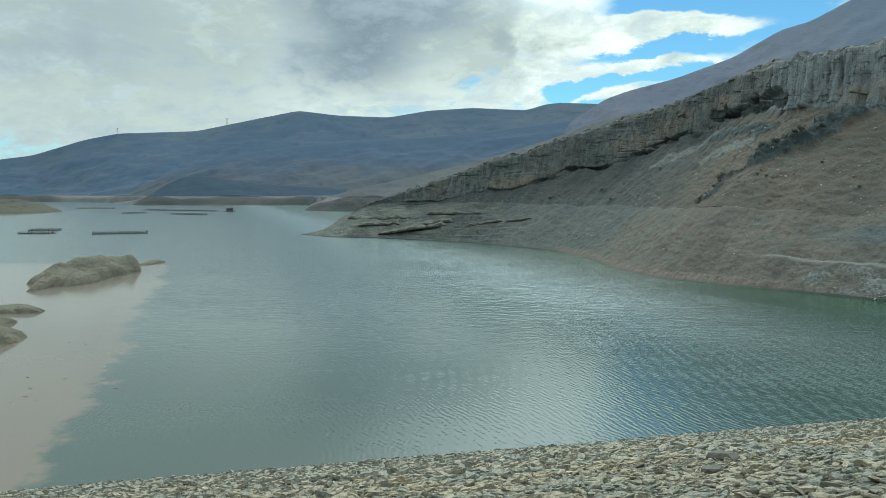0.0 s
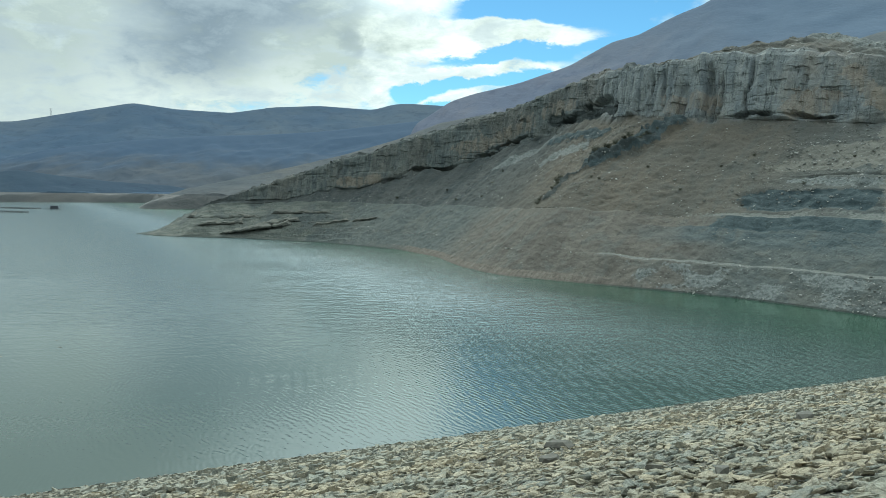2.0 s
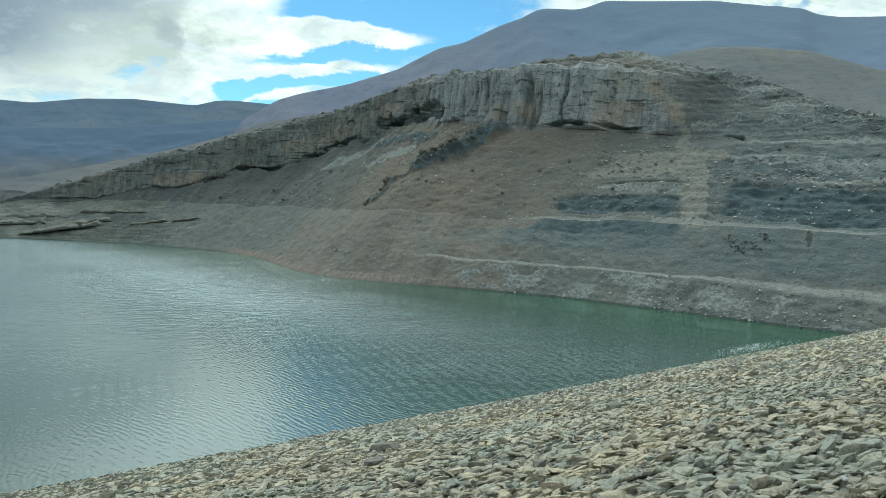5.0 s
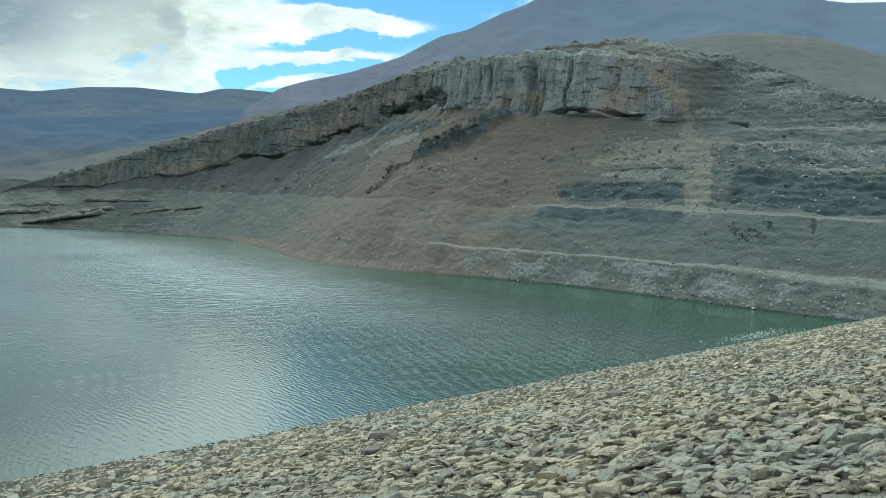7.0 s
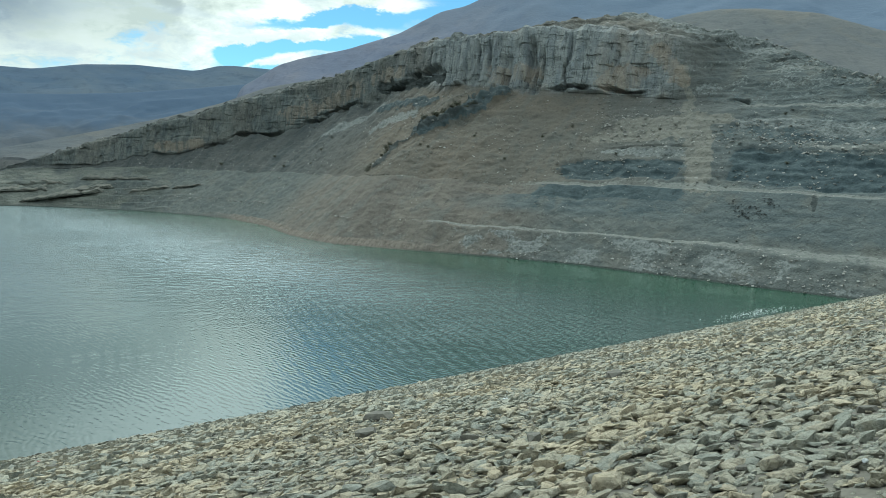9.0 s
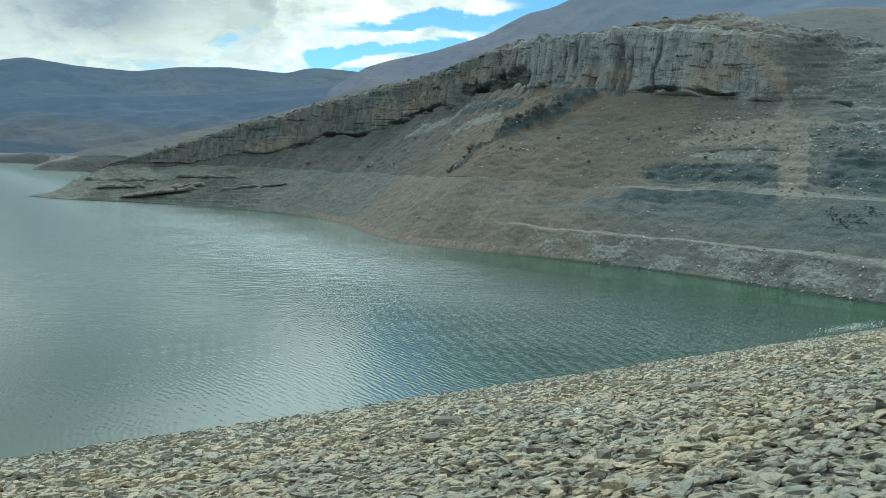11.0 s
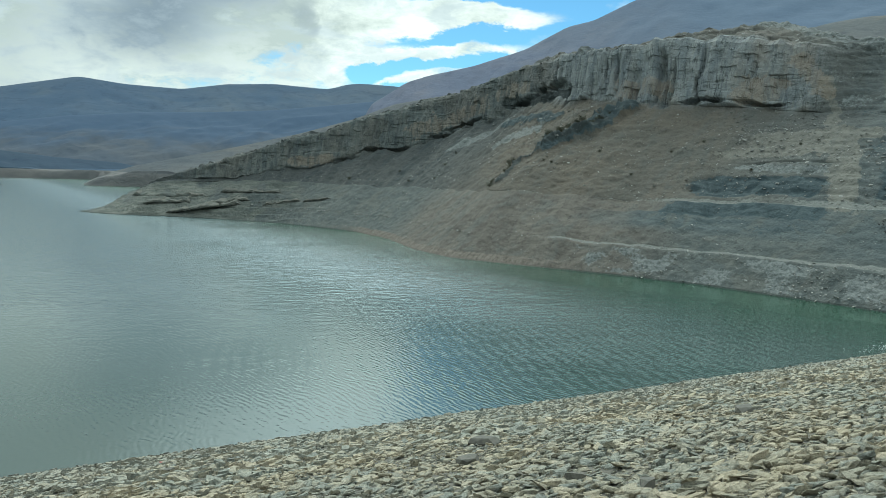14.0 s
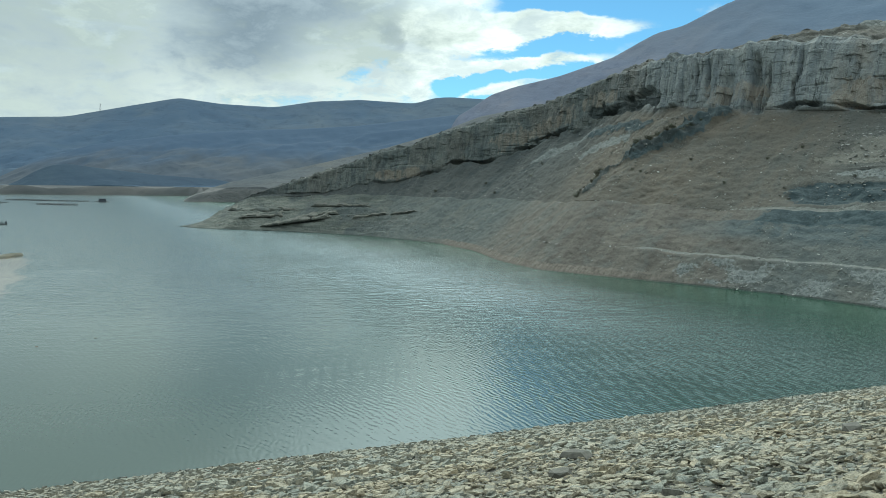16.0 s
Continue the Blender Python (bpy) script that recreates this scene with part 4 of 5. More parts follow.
    soil["pale"] = np.maximum(soil["pale"], upper * (0.28 + 0.35 * smooth_noise(U / 9, Z / 3, 53)))
    d += shoreward * (0.45 * ridged(X, Y, Z, 6.0, 4) + 0.35 * fbm(X, Y, Z, 2.2, 3) - 0.2)
    soil["slab"] = beds * ramp01(fbm(X, Y, Z, 12.0, 3) + 0.4 * ramp01(T, 13.0, 14.0), -0.1, 0.35)
    # the narrow red-brown beach, and the shade of a cut painted as a dark line
    strand = ramp01(at, 7.0, 8.2) * (1 - ramp01(at, 11.6, 12.4))
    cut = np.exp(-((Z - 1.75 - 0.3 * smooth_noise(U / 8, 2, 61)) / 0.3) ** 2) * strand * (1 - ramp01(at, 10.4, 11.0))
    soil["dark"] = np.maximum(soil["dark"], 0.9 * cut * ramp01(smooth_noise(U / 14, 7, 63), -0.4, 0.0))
    soil["beach"] = strand * (1 - ramp01(Z + 0.3 * smooth_noise(U / 6, 3, 9), 2.3, 2.6)) * (zone < 2)
    keep = ramp01(zone, 1.0, 1.25)
    P = P + N * (d * keep)[..., None]
    return P, dict(cliff=cliff, bank=bank, **soil), zone, at


def make_hill():
    P, weights, zone, at = hill_grid()
    ob = sheet("ground_cliff_hill", P, HILL)
    # broken rock keeps its hard edges, scree and silt are smooth
    hard = np.maximum(weights["cliff"], weights["slab"])[:-1, :-1] < 0.45
    ob.data.polygons.foreach_set("use_smooth", hard.ravel())
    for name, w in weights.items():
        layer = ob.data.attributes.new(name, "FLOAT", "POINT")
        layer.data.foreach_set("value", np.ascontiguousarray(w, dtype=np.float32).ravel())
    tagged(ob, "limestone cliff hill with scree slopes and a bleached bank", "hill", kind="structure")
    return P, zone, at


HILL_P, HILL_ZONE, HILL_AT = make_hill()


def on_hill(station, zone):
    """The place on the hill at a station along the shore and a level of its profile."""
    i = int(np.argmin(np.abs(HILL_ZONE[:, 0] - zone)))
    j = int(np.argmin(np.abs(HILL_AT - station)))
    return Vector(HILL_P[i, j])


# ---- bare beds at the point ----
def bed_material():
    m, n, bsdf = material("bedded_olive_limestone")
    p = place(n)
    layer = n.noise(n.vec("MULTIPLY", p, (0.15, 0.15, 1.0)), 1.6, 4, 0.65)
    c = n.mix(n.range(layer, 0.38, 0.64), (0.090, 0.092, 0.076), (0.150, 0.144, 0.116))
    c = n.mix(n.range(n.noise(p, 0.5, 5, 0.65), 0.48, 0.66, 0.0, 0.6), c, (0.105, 0.112, 0.100))
    c = n.mix(n.range(n.noise(p, 1.8, 4, 0.7), 0.58, 0.70, 0.0, 0.4), c, (0.19, 0.185, 0.155))
    n.feed(bsdf.inputs["Base Color"], c)
    bsdf.inputs["Roughness"].default_value = 0.95
    bump(n, bsdf, n.math("ADD", layer, n.noise(p, 1.2, 4, 0.6)), 0.5, 1.0)
    return m


BED_ROCK = bed_material()


def rock_ledge(start, end, seed, thick, proud):
    """A slab of rock bedded in the bank, from one end to the other, its broken front standing proud of the slope."""
    run = end - start
    along = run.normalized()
    out = Vector((along.y, -along.x, 0)).normalized()
    if out.y > 0:
        out = -out
    count = max(10, int(run.length / 1.1))
    t = np.linspace(0, 1, count)
    u = t * run.length
    taper = ramp01(t, 0, 0.08) * (1 - ramp01(t, 0.9, 1))
    front = proud * (0.25 + 0.75 * taper) * (1 + 0.8 * smooth_noise(u / 5, seed, 1) + 0.5 * smooth_noise(u / 1.7, seed, 4))
    depth = thick * (0.2 + 0.8 * taper) * (1 + 0.35 * smooth_noise(u / 6, seed, 7) + 0.2 * smooth_noise(u / 2, seed, 3))
    section = ((-7.0, 0.2), (-0.1, 0.0), (0.75, 0.12), (1.0, 0.3), (0.95, 0.62), (0.7, 0.9), (-0.6, 1.1), (-7.0, 1.9))
    rows = []
    for k, (reach, level) in enumerate(section):
        push = np.where(reach > 0, reach * front, reach) + 0.25 * smooth_noise(u / 1.6, seed, 11 + k)
        lift = level * depth + 0.2 * smooth_noise(u / 2.3, seed, 21 + k)
        rows.append(np.array(start)[None] + u[:, None] * np.array(along)[None] + push[:, None] * np.array(out)[None] + lift[:, None] * np.array((0, 0, 1.0))[None])
    ob = sheet("rock_ledge", np.array(rows), BED_ROCK)
    ob.data.polygons.foreach_set("use_smooth", [False] * len(ob.data.polygons))
    return tagged(ob, "bare dipping slab of olive-grey limestone jutting from the bank", "rock ledge", "ledges at the point")


def ledges():
    for k, (s0, z0, s1, z1, depth) in enumerate(UNDERCUTS):
        spots = []
        for where, high in ((s0, z0), (s1, z1)):
            j = int(np.argmin(np.abs(HILL_AT - where)))
            column = np.where((HILL_ZONE[:, 0] > 1.0) & (HILL_ZONE[:, 0] < 5.0))[0]
            i = column[int(np.argmin(np.abs(HILL_P[column, j, 2] - high)))]
            spots.append(Vector(HILL_P[i, j]))
        rock_ledge(spots[0], spots[1], 3.0 + 7 * k, 1.0 + 0.6 * depth, 0.35 + 0.6 * depth)


ledges()


# ---- loose rock ----
def rock_shape(seed, flat=0.55, long=0.62):
    """An angular broken slab: a knocked-about block with cut corners."""
    rng = random.Random(seed)
    bm = bmesh.new()
    for cz in (-1, 1):
        turn, count = rng.uniform(0, 6.28), rng.choice((4, 5, 5))
        for k in range(count):
            a = turn + 6.2832 * (k + rng.uniform(-0.3, 0.3)) / count
            r = rng.uniform(0.30, 0.52)
            bm.verts.new((r * math.cos(a), r * long * math.sin(a), 0.5 * flat * cz * rng.uniform(0.6, 1.0)))
    for k in range(5):
        a = 6.2832 * (k + rng.uniform(-0.4, 0.4)) / 5
        r = rng.uniform(0.44, 0.58)
        bm.verts.new((r * math.cos(a), r * long * math.sin(a), flat * rng.uniform(-0.25, 0.22)))
    hull = bmesh.ops.convex_hull(bm, input=bm.verts)
    bmesh.ops.delete(bm, geom=[g for g in hull["geom_interior"] if isinstance(g, bmesh.types.BMVert)], context="VERTS")
    bmesh.ops.triangulate(bm, faces=bm.faces)
    bm.verts.index_update()
    verts = np.array([v.co for v in bm.verts])
    faces = np.array([[v.index for v in f.verts] for f in bm.faces])
    return bm, verts, faces


def chip_shape(seed, flat):
    """A plain broken block for stones far off."""
    rng = random.Random(seed)
    bm = bmesh.new()
    for cx, cy in ((-1, -1), (1, -1), (1, 1), (-1, 1)):
        for cz in (-1, 1):
            bm.verts.new((0.45 * cx * rng.uniform(0.6, 1.15), 0.30 * cy * rng.uniform(0.6, 1.15), 0.5 * flat * cz * rng.uniform(0.6, 1.1)))
    bmesh.ops.convex_hull(bm, input=bm.verts)
    bmesh.ops.triangulate(bm, faces=bm.faces)
    bm.verts.index_update()
    verts, faces = np.array([v.co for v in bm.verts]), np.array([[v.index for v in f.verts] for f in bm.faces])
    bm.free()
    return verts, faces


def rubble(name, shapes, place_at, size, turn, tilt, mat, parent, squash=None):
    """Many stones joined into one mesh: places (n,3), sizes, headings and tilts, each of a shape by turns."""
    V, F, base = [], [], 0
    n = len(size)
    pick = np.arange(n) % len(shapes)
    for s, (verts, faces) in enumerate(shapes):
        sel = np.where(pick == s)[0]
        if not len(sel):
            continue
        c, w = np.cos(turn[sel])[:, None], np.sin(turn[sel])[:, None]
        x, y, z = (verts[:, k][None, :] * size[sel][:, None] for k in range(3))
        if squash is not None:
            z = z * squash[sel][:, None]
        x, y = c * x - w * y, w * x + c * y
        a, b = tilt[sel, 0][:, None], tilt[sel, 1][:, None]
        z = z + a * x + b * y
        pts = np.stack([x + place_at[sel, 0][:, None], y + place_at[sel, 1][:, None], z + place_at[sel, 2][:, None]], -1).reshape(-1, 3)
        ids = faces[None] + (np.arange(len(sel)) * len(verts))[:, None, None] + base
        V.append(pts)
        F.append(ids.reshape(-1, 3))
        base += len(pts)
    V, F = np.concatenate(V), np.concatenate(F)
    mesh = bpy.data.meshes.new(name)
    mesh.vertices.add(len(V))
    mesh.vertices.foreach_set("co", V.ravel())
    mesh.loops.add(F.size)
    mesh.loops.foreach_set("vertex_index", F.ravel())
    mesh.polygons.add(len(F))
    mesh.polygons.foreach_set("loop_start", np.arange(0, F.size, 3))
    mesh.polygons.foreach_set("loop_total", np.full(len(F), 3))
    mesh.update(calc_edges=True)
    mesh.validate()
    mesh.polygons.foreach_set("use_smooth", [False] * len(mesh.polygons))
    mesh.materials.append(mat)
    ob = new(name, mesh)
    ob.parent = parent
    return ob


ROCK_FORMS = [rock_shape(k, flat) for k, flat in enumerate((0.20, 0.30, 0.24, 0.36, 0.18, 0.52, 0.26, 0.34, 0.22, 0.30, 0.24, 0.46))]
ROCKS = [(v, f) for _, v, f in ROCK_FORMS]
CHIPS = [chip_shape(k, flat) for k, flat in enumerate((0.3, 0.42, 0.36, 0.5, 0.28, 0.6, 0.4, 0.34))]
ROCK_MESHES = []
for form, _, _ in ROCK_FORMS:
    stone_mesh = bpy.data.meshes.new("stone")
    form.to_mesh(stone_mesh)
    form.free()
    stone_mesh.materials.append(STONE)
    ROCK_MESHES.append(stone_mesh)


# ---- the dam ----
def dam_height(s, l):
    l = np.asarray(l, float)
    face = np.where(l < 40, 28.25 - 0.305 * l - 0.0002 * l * l, 15.73 - 0.337 * (l - 40))
    z = np.where(l < -1.2, 28.6, np.minimum(face, 28.6))
    return np.where(l < -9.5, 28.6 + (l + 9.5) * 0.45, z)


def lumpy(x, y):
    """The unevenness of the laid rockfill, which settles towards the waterline."""
    l = OUT[0] * np.asarray(x) + OUT[1] * np.asarray(y)
    return (1 - 0.7 * ramp01(l, 40, 75)) * (0.25 * fbm(x, y, 0, 9.0, 3) + 0.13 * fbm(x, y, 3.0, 1.3, 3)) - 0.10


def make_dam():
    l = np.r_[np.linspace(-95, -11, 16), np.linspace(-9.5, -1.2, 8), np.linspace(-0.8, 5, 12), np.linspace(5.4, 48, 90), np.linspace(48.8, 125, 80)]
    s = np.r_[np.linspace(-330, -45, 30), np.linspace(-44, 90, 200), np.linspace(91, 262, 110)]
    S, L = np.meshgrid(s, l)
    x, y = dam_xy(S, L)
    z = dam_height(S, L)
    face = ramp01(L, -1.2, 2)
    z = z + face * lumpy(x, y)
    ob = sheet("ground_dam_embankment", np.stack([x, y, z], -1), GRIT)
    ob.data.materials.append(ROAD)
    mids = 0.5 * (l[:-1] + l[1:])
    slots = np.repeat(((mids > -9.6) & (mids < -1.1)).astype(np.int32), len(s) - 1)
    ob.data.polygons.foreach_set("material_index", slots)
    return tagged(ob, "rockfill dam embankment faced with loose broken grey stone", "dam", kind="structure")


DAM = make_dam()


def cover_dam():
    rng = np.random.RandomState(3)

    def spread(count, s0, s1, l0, l1, small, large, power=2.2):
        s, l = rng.uniform(s0, s1, count), rng.uniform(l0, l1, count)
        part_of_face = (s > -0.36 * l - 4) & (s < 2.5 * l + 12)
        s, l = s[part_of_face], l[part_of_face]
        count = len(s)
        x, y = dam_xy(s, l)
        size = small + (large - small) * rng.rand(count) ** power
        size = size * (1.0 + 0.55 * fbm(x, y, 7.0, 4.5, 3))
        z = dam_height(s, l) + lumpy(x, y) + size * rng.uniform(0.02, 0.22, count)
        tilt = np.stack([-0.305 * OUT[0] + rng.normal(0, 0.22, count), -0.305 * OUT[1] + rng.normal(0, 0.22, count)], -1)
        return np.stack([x, y, z], -1), size, 0.24 + rng.normal(0, 0.6, count), tilt

    bands = ((40000, -12, 42, 0.5, 34, 0.09, 0.56, ROCKS), (36000, -12, 42, -0.6, 34, 0.06, 0.21, CHIPS), (1500, -14, 24, -0.7, 6, 0.10, 0.4, ROCKS),
             (40000, -25, 160, 30, 62, 0.16, 0.62, CHIPS), (34000, -35, 235, 58, 90, 0.20, 0.70, CHIPS), (9000, 42, 95, 0.5, 34, 0.16, 0.6, CHIPS))
    for count, s0, s1, l0, l1, small, large, forms in bands:
        place_at, size, turn, tilt = spread(count, s0, s1, l0, l1, small, large)
        ob = rubble("riprap", forms, place_at, size, turn, tilt, RUBBLE, DAM)
        tagged(ob, "loose angular grey-green and tan riprap stones", kind="stuff")
    # the larger stones nearest the crest, each on its own
    place_at, size, turn, tilt = spread(290, -4, 26, 6, 27, 0.26, 0.62, 1.6)
    for k in range(len(size)):
        one_stone(k, place_at[k], size[k], turn[k], tilt[k])
    # darker blocks that stand out of the facing
    for k, (x, y, size) in enumerate(((-3.1, 47.6, 0.82), (-1.2, 38.7, 0.85), (2.7, 35.1, 0.55), (7.3, 35.6, 0.68), (8.8, 27.0, 1.05), (11.3, 32.7, 1.6), (5.9, 26.5, 0.76),
                                      (7.2, 20.8, 0.52), (1.5, 27.1, 0.51), (35.9, 35.2, 0.98), (30.7, 55.4, 0.8), (23.3, 31.3, 1.36), (15.0, 15.9, 0.3), (9.6, 19.8, 0.60),
                                      (10.2, 17.2, 0.72), (26.8, 20.9, 0.51), (14.4, 10.8, 0.49), (10.9, 8.2, 0.47), (9.2, 12.3, 0.46), (7.8, 11.0, 0.51), (10.1, 7.8, 0.32),
                                      (9.6, 9.4, 0.30), (8.8, 9.0, 0.36), (-3.0, 71.0, 1.3))):
        l = OUT[0] * x + OUT[1] * y
        block = (x, y) in ((10.2, 17.2), (9.6, 19.8))
        z = float(dam_height(0, l) + lumpy(x, y)) + size * (0.2 if block else 0.1)
        ob = one_stone(5 if block else (3, 7, 1, 9)[k % 4], (x, y, z), size, 0.24 + 0.9 * math.sin(2.3 * k), (0.15 * math.sin(3.1 * k), -0.28 + 0.15 * math.cos(1.7 * k)))
        ob.material_slots[0].link = "OBJECT"
        ob.material_slots[0].material = DARK_STONE


def one_stone(k, at, size, turn, tilt):
    ob = new("stone", ROCK_MESHES[k % len(ROCK_MESHES)])
    ob.parent = DAM
    lean = Matrix(((1, 0, 0, 0), (0, 1, 0, 0), (tilt[0], tilt[1], 1, 0), (0, 0, 0, 1)))
    ob.matrix_basis = Matrix.Translation(at) @ lean.to_quaternion().to_matrix().to_4x4() @ Matrix.Rotation(turn, 4, "Z") @ Matrix.Scale(size, 4)
    return ob


# ---- islets ----
def islet(name, label, cx, cy, long, wide, heading, high, seed, mat, rough=0.25, detail=4.0):
    a = np.linspace(0, 2 * math.pi, 220, endpoint=False)
    r = np.r_[1.25, 1.1, np.linspace(1.03, 0.85, 16), np.linspace(0.83, 0.0, 40)][:, None]
    edge = 1 + rough * fbm(np.cos(a) * 2, np.sin(a) * 2, seed, 1.0, 4)
    p, q = r * edge * np.cos(a) * long, r * edge * np.sin(a) * wide
    c, s = math.cos(radians(heading)), math.sin(radians(heading))
    x, y = cx + p * s + q * c, cy + p * c - q * s
    body = np.clip(1 - r ** 9.0, -0.6, 1)
    z = high * body * (0.8 + 0.45 * fbm(x, y, seed, long * 0.35, 4)) + high * 0.12 * ridged(x, y, seed, detail, 4) * np.clip(1.1 - r, 0, 1)
    z = z * (1 + 0.35 * p / long) + high * 0.30 * fbm(x, y, seed + 4, 6.0, 5, 0.6) * np.clip(3 * (1.05 - r), 0, 1)
    z = np.where(r > 1.0, -6 * (r - 1.0) * 4, z)
    return tagged(sheet(name, np.stack([x, y, z], -1), mat, close=True), label, "islet", kind="structure")


islet("ground_islet", "pale eroded silt islet in the brown shallows", -134, 287, 36, 11, 1, 5.4, 2.0, ISLET_EARTH, 0.45, 5.0)
islet("ground_islet_end", "low dark rock awash off the islet", -132, 345, 10, 3.6, 12, 1.0, 5.0, ISLET_EARTH)
islet("ground_silt_spit", "low silt spit running into the brown shallows", -128, 203, 22, 5, 92, 1.3, 9.0, ISLET_EARTH, 0.3, 6.0)
islet("ground_silt_bluff", "eroded grassy silt bluff behind the spit", -111, 157, 30, 19, -18, 3.0, 23.0, ISLET_EARTH, 0.4, 6.0)
islet("ground_low_mound", "low olive drowned mound in the far water", -900, 1290, 200, 260, 10, 18, 12.0, MOUND_EARTH, 0.15, 40.0)
islet("ground_far_bar", "thin far mud bar in the water", -735, 1640, 12, 42, 0, 2.0, 14.0, MOUND_EARTH, 0.2)


# ---- fish farm ----
FLOAT = plain("weathered_black_float", (0.045, 0.047, 0.05), 0.6)
PIPE = plain("dull_grey_pipe", (0.055, 0.06, 0.065), 0.5, 0.2)
HUT = plain("dark_hut_boards", (0.09, 0.10, 0.12), 0.8)


def box(bm, x0, y0, z0, x1, y1, z1):
    made = bmesh.ops.create_cube(bm, size=1.0, matrix=Matrix.Translation(((x0 + x1) / 2, (y0 + y1) / 2, (z0 + z1) / 2)) @ Matrix.Diagonal((x1 - x0, y1 - y0, z1 - z0, 1)))
    return made


def tube(bm, a, b, radius, sides=8):
    a, b = Vector(a), Vector(b)
    turn = (b - a).to_track_quat("Z", "Y").to_matrix().to_4x4()
    bmesh.ops.create_cone(bm, cap_ends=True, segments=sides, radius1=radius, radius2=radius, depth=(b - a).length, matrix=Matrix.Translation((a + b) / 2) @ turn)


def fish_cage(side=10.0):
    root = new("fish_cage")
    tagged(root, "square floating fish cage with dark float frame and rail", "fish cage", "fish farm cages")
    h = side / 2
    for k in range(4):
        ring = Matrix.Rotation(k * math.pi / 2, 4, "Z")
        bm = bmesh.new()
        for off in (0.0, 0.8):
            tube(bm, (-h, -h + off, 0.12), (h, -h + off, 0.12), 0.22)
        bm.transform(ring)
        part("float", bm, FLOAT, root)
        bm = bmesh.new()
        box(bm, -h, -h + 0.1, 0.32, h, -h + 0.8, 0.40)
        bm.transform(ring)
        part("walkway", bm, PIPE, root)
        bm = bmesh.new()
        tube(bm, (-h, -h, 1.35), (h, -h, 1.35), 0.07, 6)
        tube(bm, (-h, -h, 0.85), (h, -h, 0.85), 0.05, 6)
        bm.transform(ring)
        part("rail", bm, PIPE, root)
        for j in range(4):
            bm = bmesh.new()
            x = -h + side * j / 4
            tube(bm, (x, -h, 0.3), (x, -h, 2.1), 0.16, 6)
            bm.transform(ring)
            part("post", bm, FLOAT, root)
    return root


def fish_farm():
    first = fish_cage()
    rows = (((-333, 606), (-307, 607), 3), ((-354, 660), (-329, 661), 3), ((-272, 596), (-236, 613), 4), ((-564, 1469), (-405, 1382), 18), ((-411, 1182), (-354, 1152), 6),
            ((-774, 1640), (-696, 1640), 8), ((-503, 1216), (-483, 1251), 4))
    for (x0, y0), (x1, y1), count in rows:
        turn = math.atan2(y1 - y0, x1 - x0)
        for k in range(count):
            t = (k + 0.5) / count
            m = Matrix.Translation((x0 + (x1 - x0) * t, y0 + (y1 - y0) * t, 0.05)) @ Matrix.Rotation(turn, 4, "Z") @ Matrix.Scale(math.hypot(x1 - x0, y1 - y0) / count / 10.2, 4)
            copy_thing(first, m)
    for ob in (*first.children, first):
        bpy.data.objects.remove(ob)
    hut = new("feed_barge")
    tagged(hut, "dark floating feed hut on a raft by the cages", "barge")
    bm = bmesh.new()
    box(bm, -12, -5, -0.2, 12, 5, 0.8)
    part("raft", bm, FLOAT, hut)
    bm = bmesh.new()
    box(bm, -6, -3.5, 0.8, 5, 3.5, 5.0)
    part("cabin", bm, HUT, hut)
    bm = bmesh.new()
    box(bm, -6.6, -4.1, 5.0, 5.6, 4.1, 5.5)
    part("roof", bm, PIPE, hut)
    hut.matrix_basis = Matrix.Translation((-377, 1373, 0)) @ Matrix.Rotation(0.1, 4, "Z")


fish_farm()


# ---- boulders and scrub on the hill ----
def boulder_material():
    m, n, bsdf = material("pale_limestone_boulders")
    p = place(n)
    chance = n.put("ShaderNodeNewGeometry").outputs["Random Per Island"]
    c = n.mix(chance, (0.17, 0.17, 0.155), (0.38, 0.372, 0.335))
    c = n.mix(n.range(n.noise(p, 3.0, 5, 0.6), 0.4, 0.7, 0.0, 0.35), c, (0.26, 0.25, 0.22))
    n.feed(bsdf.inputs["Base Color"], c)
    bsdf.inputs["Roughness"].default_value = 0.95
    return m


def scatter_boulders():
    rng = np.random.RandomState(12)
    rows, cols = HILL_ZONE.shape
    mat = boulder_material()
    groups = (("scree_boulders", 6500, 5.02, 6.0, 2.5, 13.5, 0.25, 1.5), ("bank_boulders", 3600, 1.1, 4.9, 2.0, 14.5, 0.22, 1.1), ("crest_boulders", 2600, 7.1, 8.6, 2.0, 14.5, 0.4, 2.2),
              ("fallen_blocks", 420, 1.6, 3.6, 10.6, 13.6, 0.5, 1.9), ("bench_blocks", 1500, 5.45, 5.8, 2.4, 6.6, 0.4, 1.8), ("shore_blocks", 1500, 1.02, 2.0, 2.0, 7.0, 0.3, 1.2))
    for name, count, z0, z1, s0, s1, small, large in groups:
        i = np.searchsorted(HILL_ZONE[:, 0], rng.uniform(z0, z1, count)).clip(0, rows - 1)
        j = np.searchsorted(HILL_AT, rng.uniform(s0, s1, count)).clip(0, cols - 1)
        at = HILL_P[i, j] + rng.normal(0, 0.3, (count, 3)) * (1, 1, 0.1)
        crowd = smooth_noise(at[:, 0] / 14, at[:, 1] / 14, at[:, 2] / 8)
        keep = crowd + rng.uniform(-0.5, 0.5, count) > -0.1
        at = at[keep]
        size = small + (large - small) * rng.rand(len(at)) ** 3.2
        tilt = rng.normal(0, 0.25, (len(at), 2))
        squash = np.full(len(at), 1.0)
        ob = rubble(name, ROCKS, at, size, rng.uniform(0, 6.28, len(at)), tilt, mat, None, squash)
        tagged(ob, "pale limestone blocks strewn over the hillside", "boulders", kind="stuff")


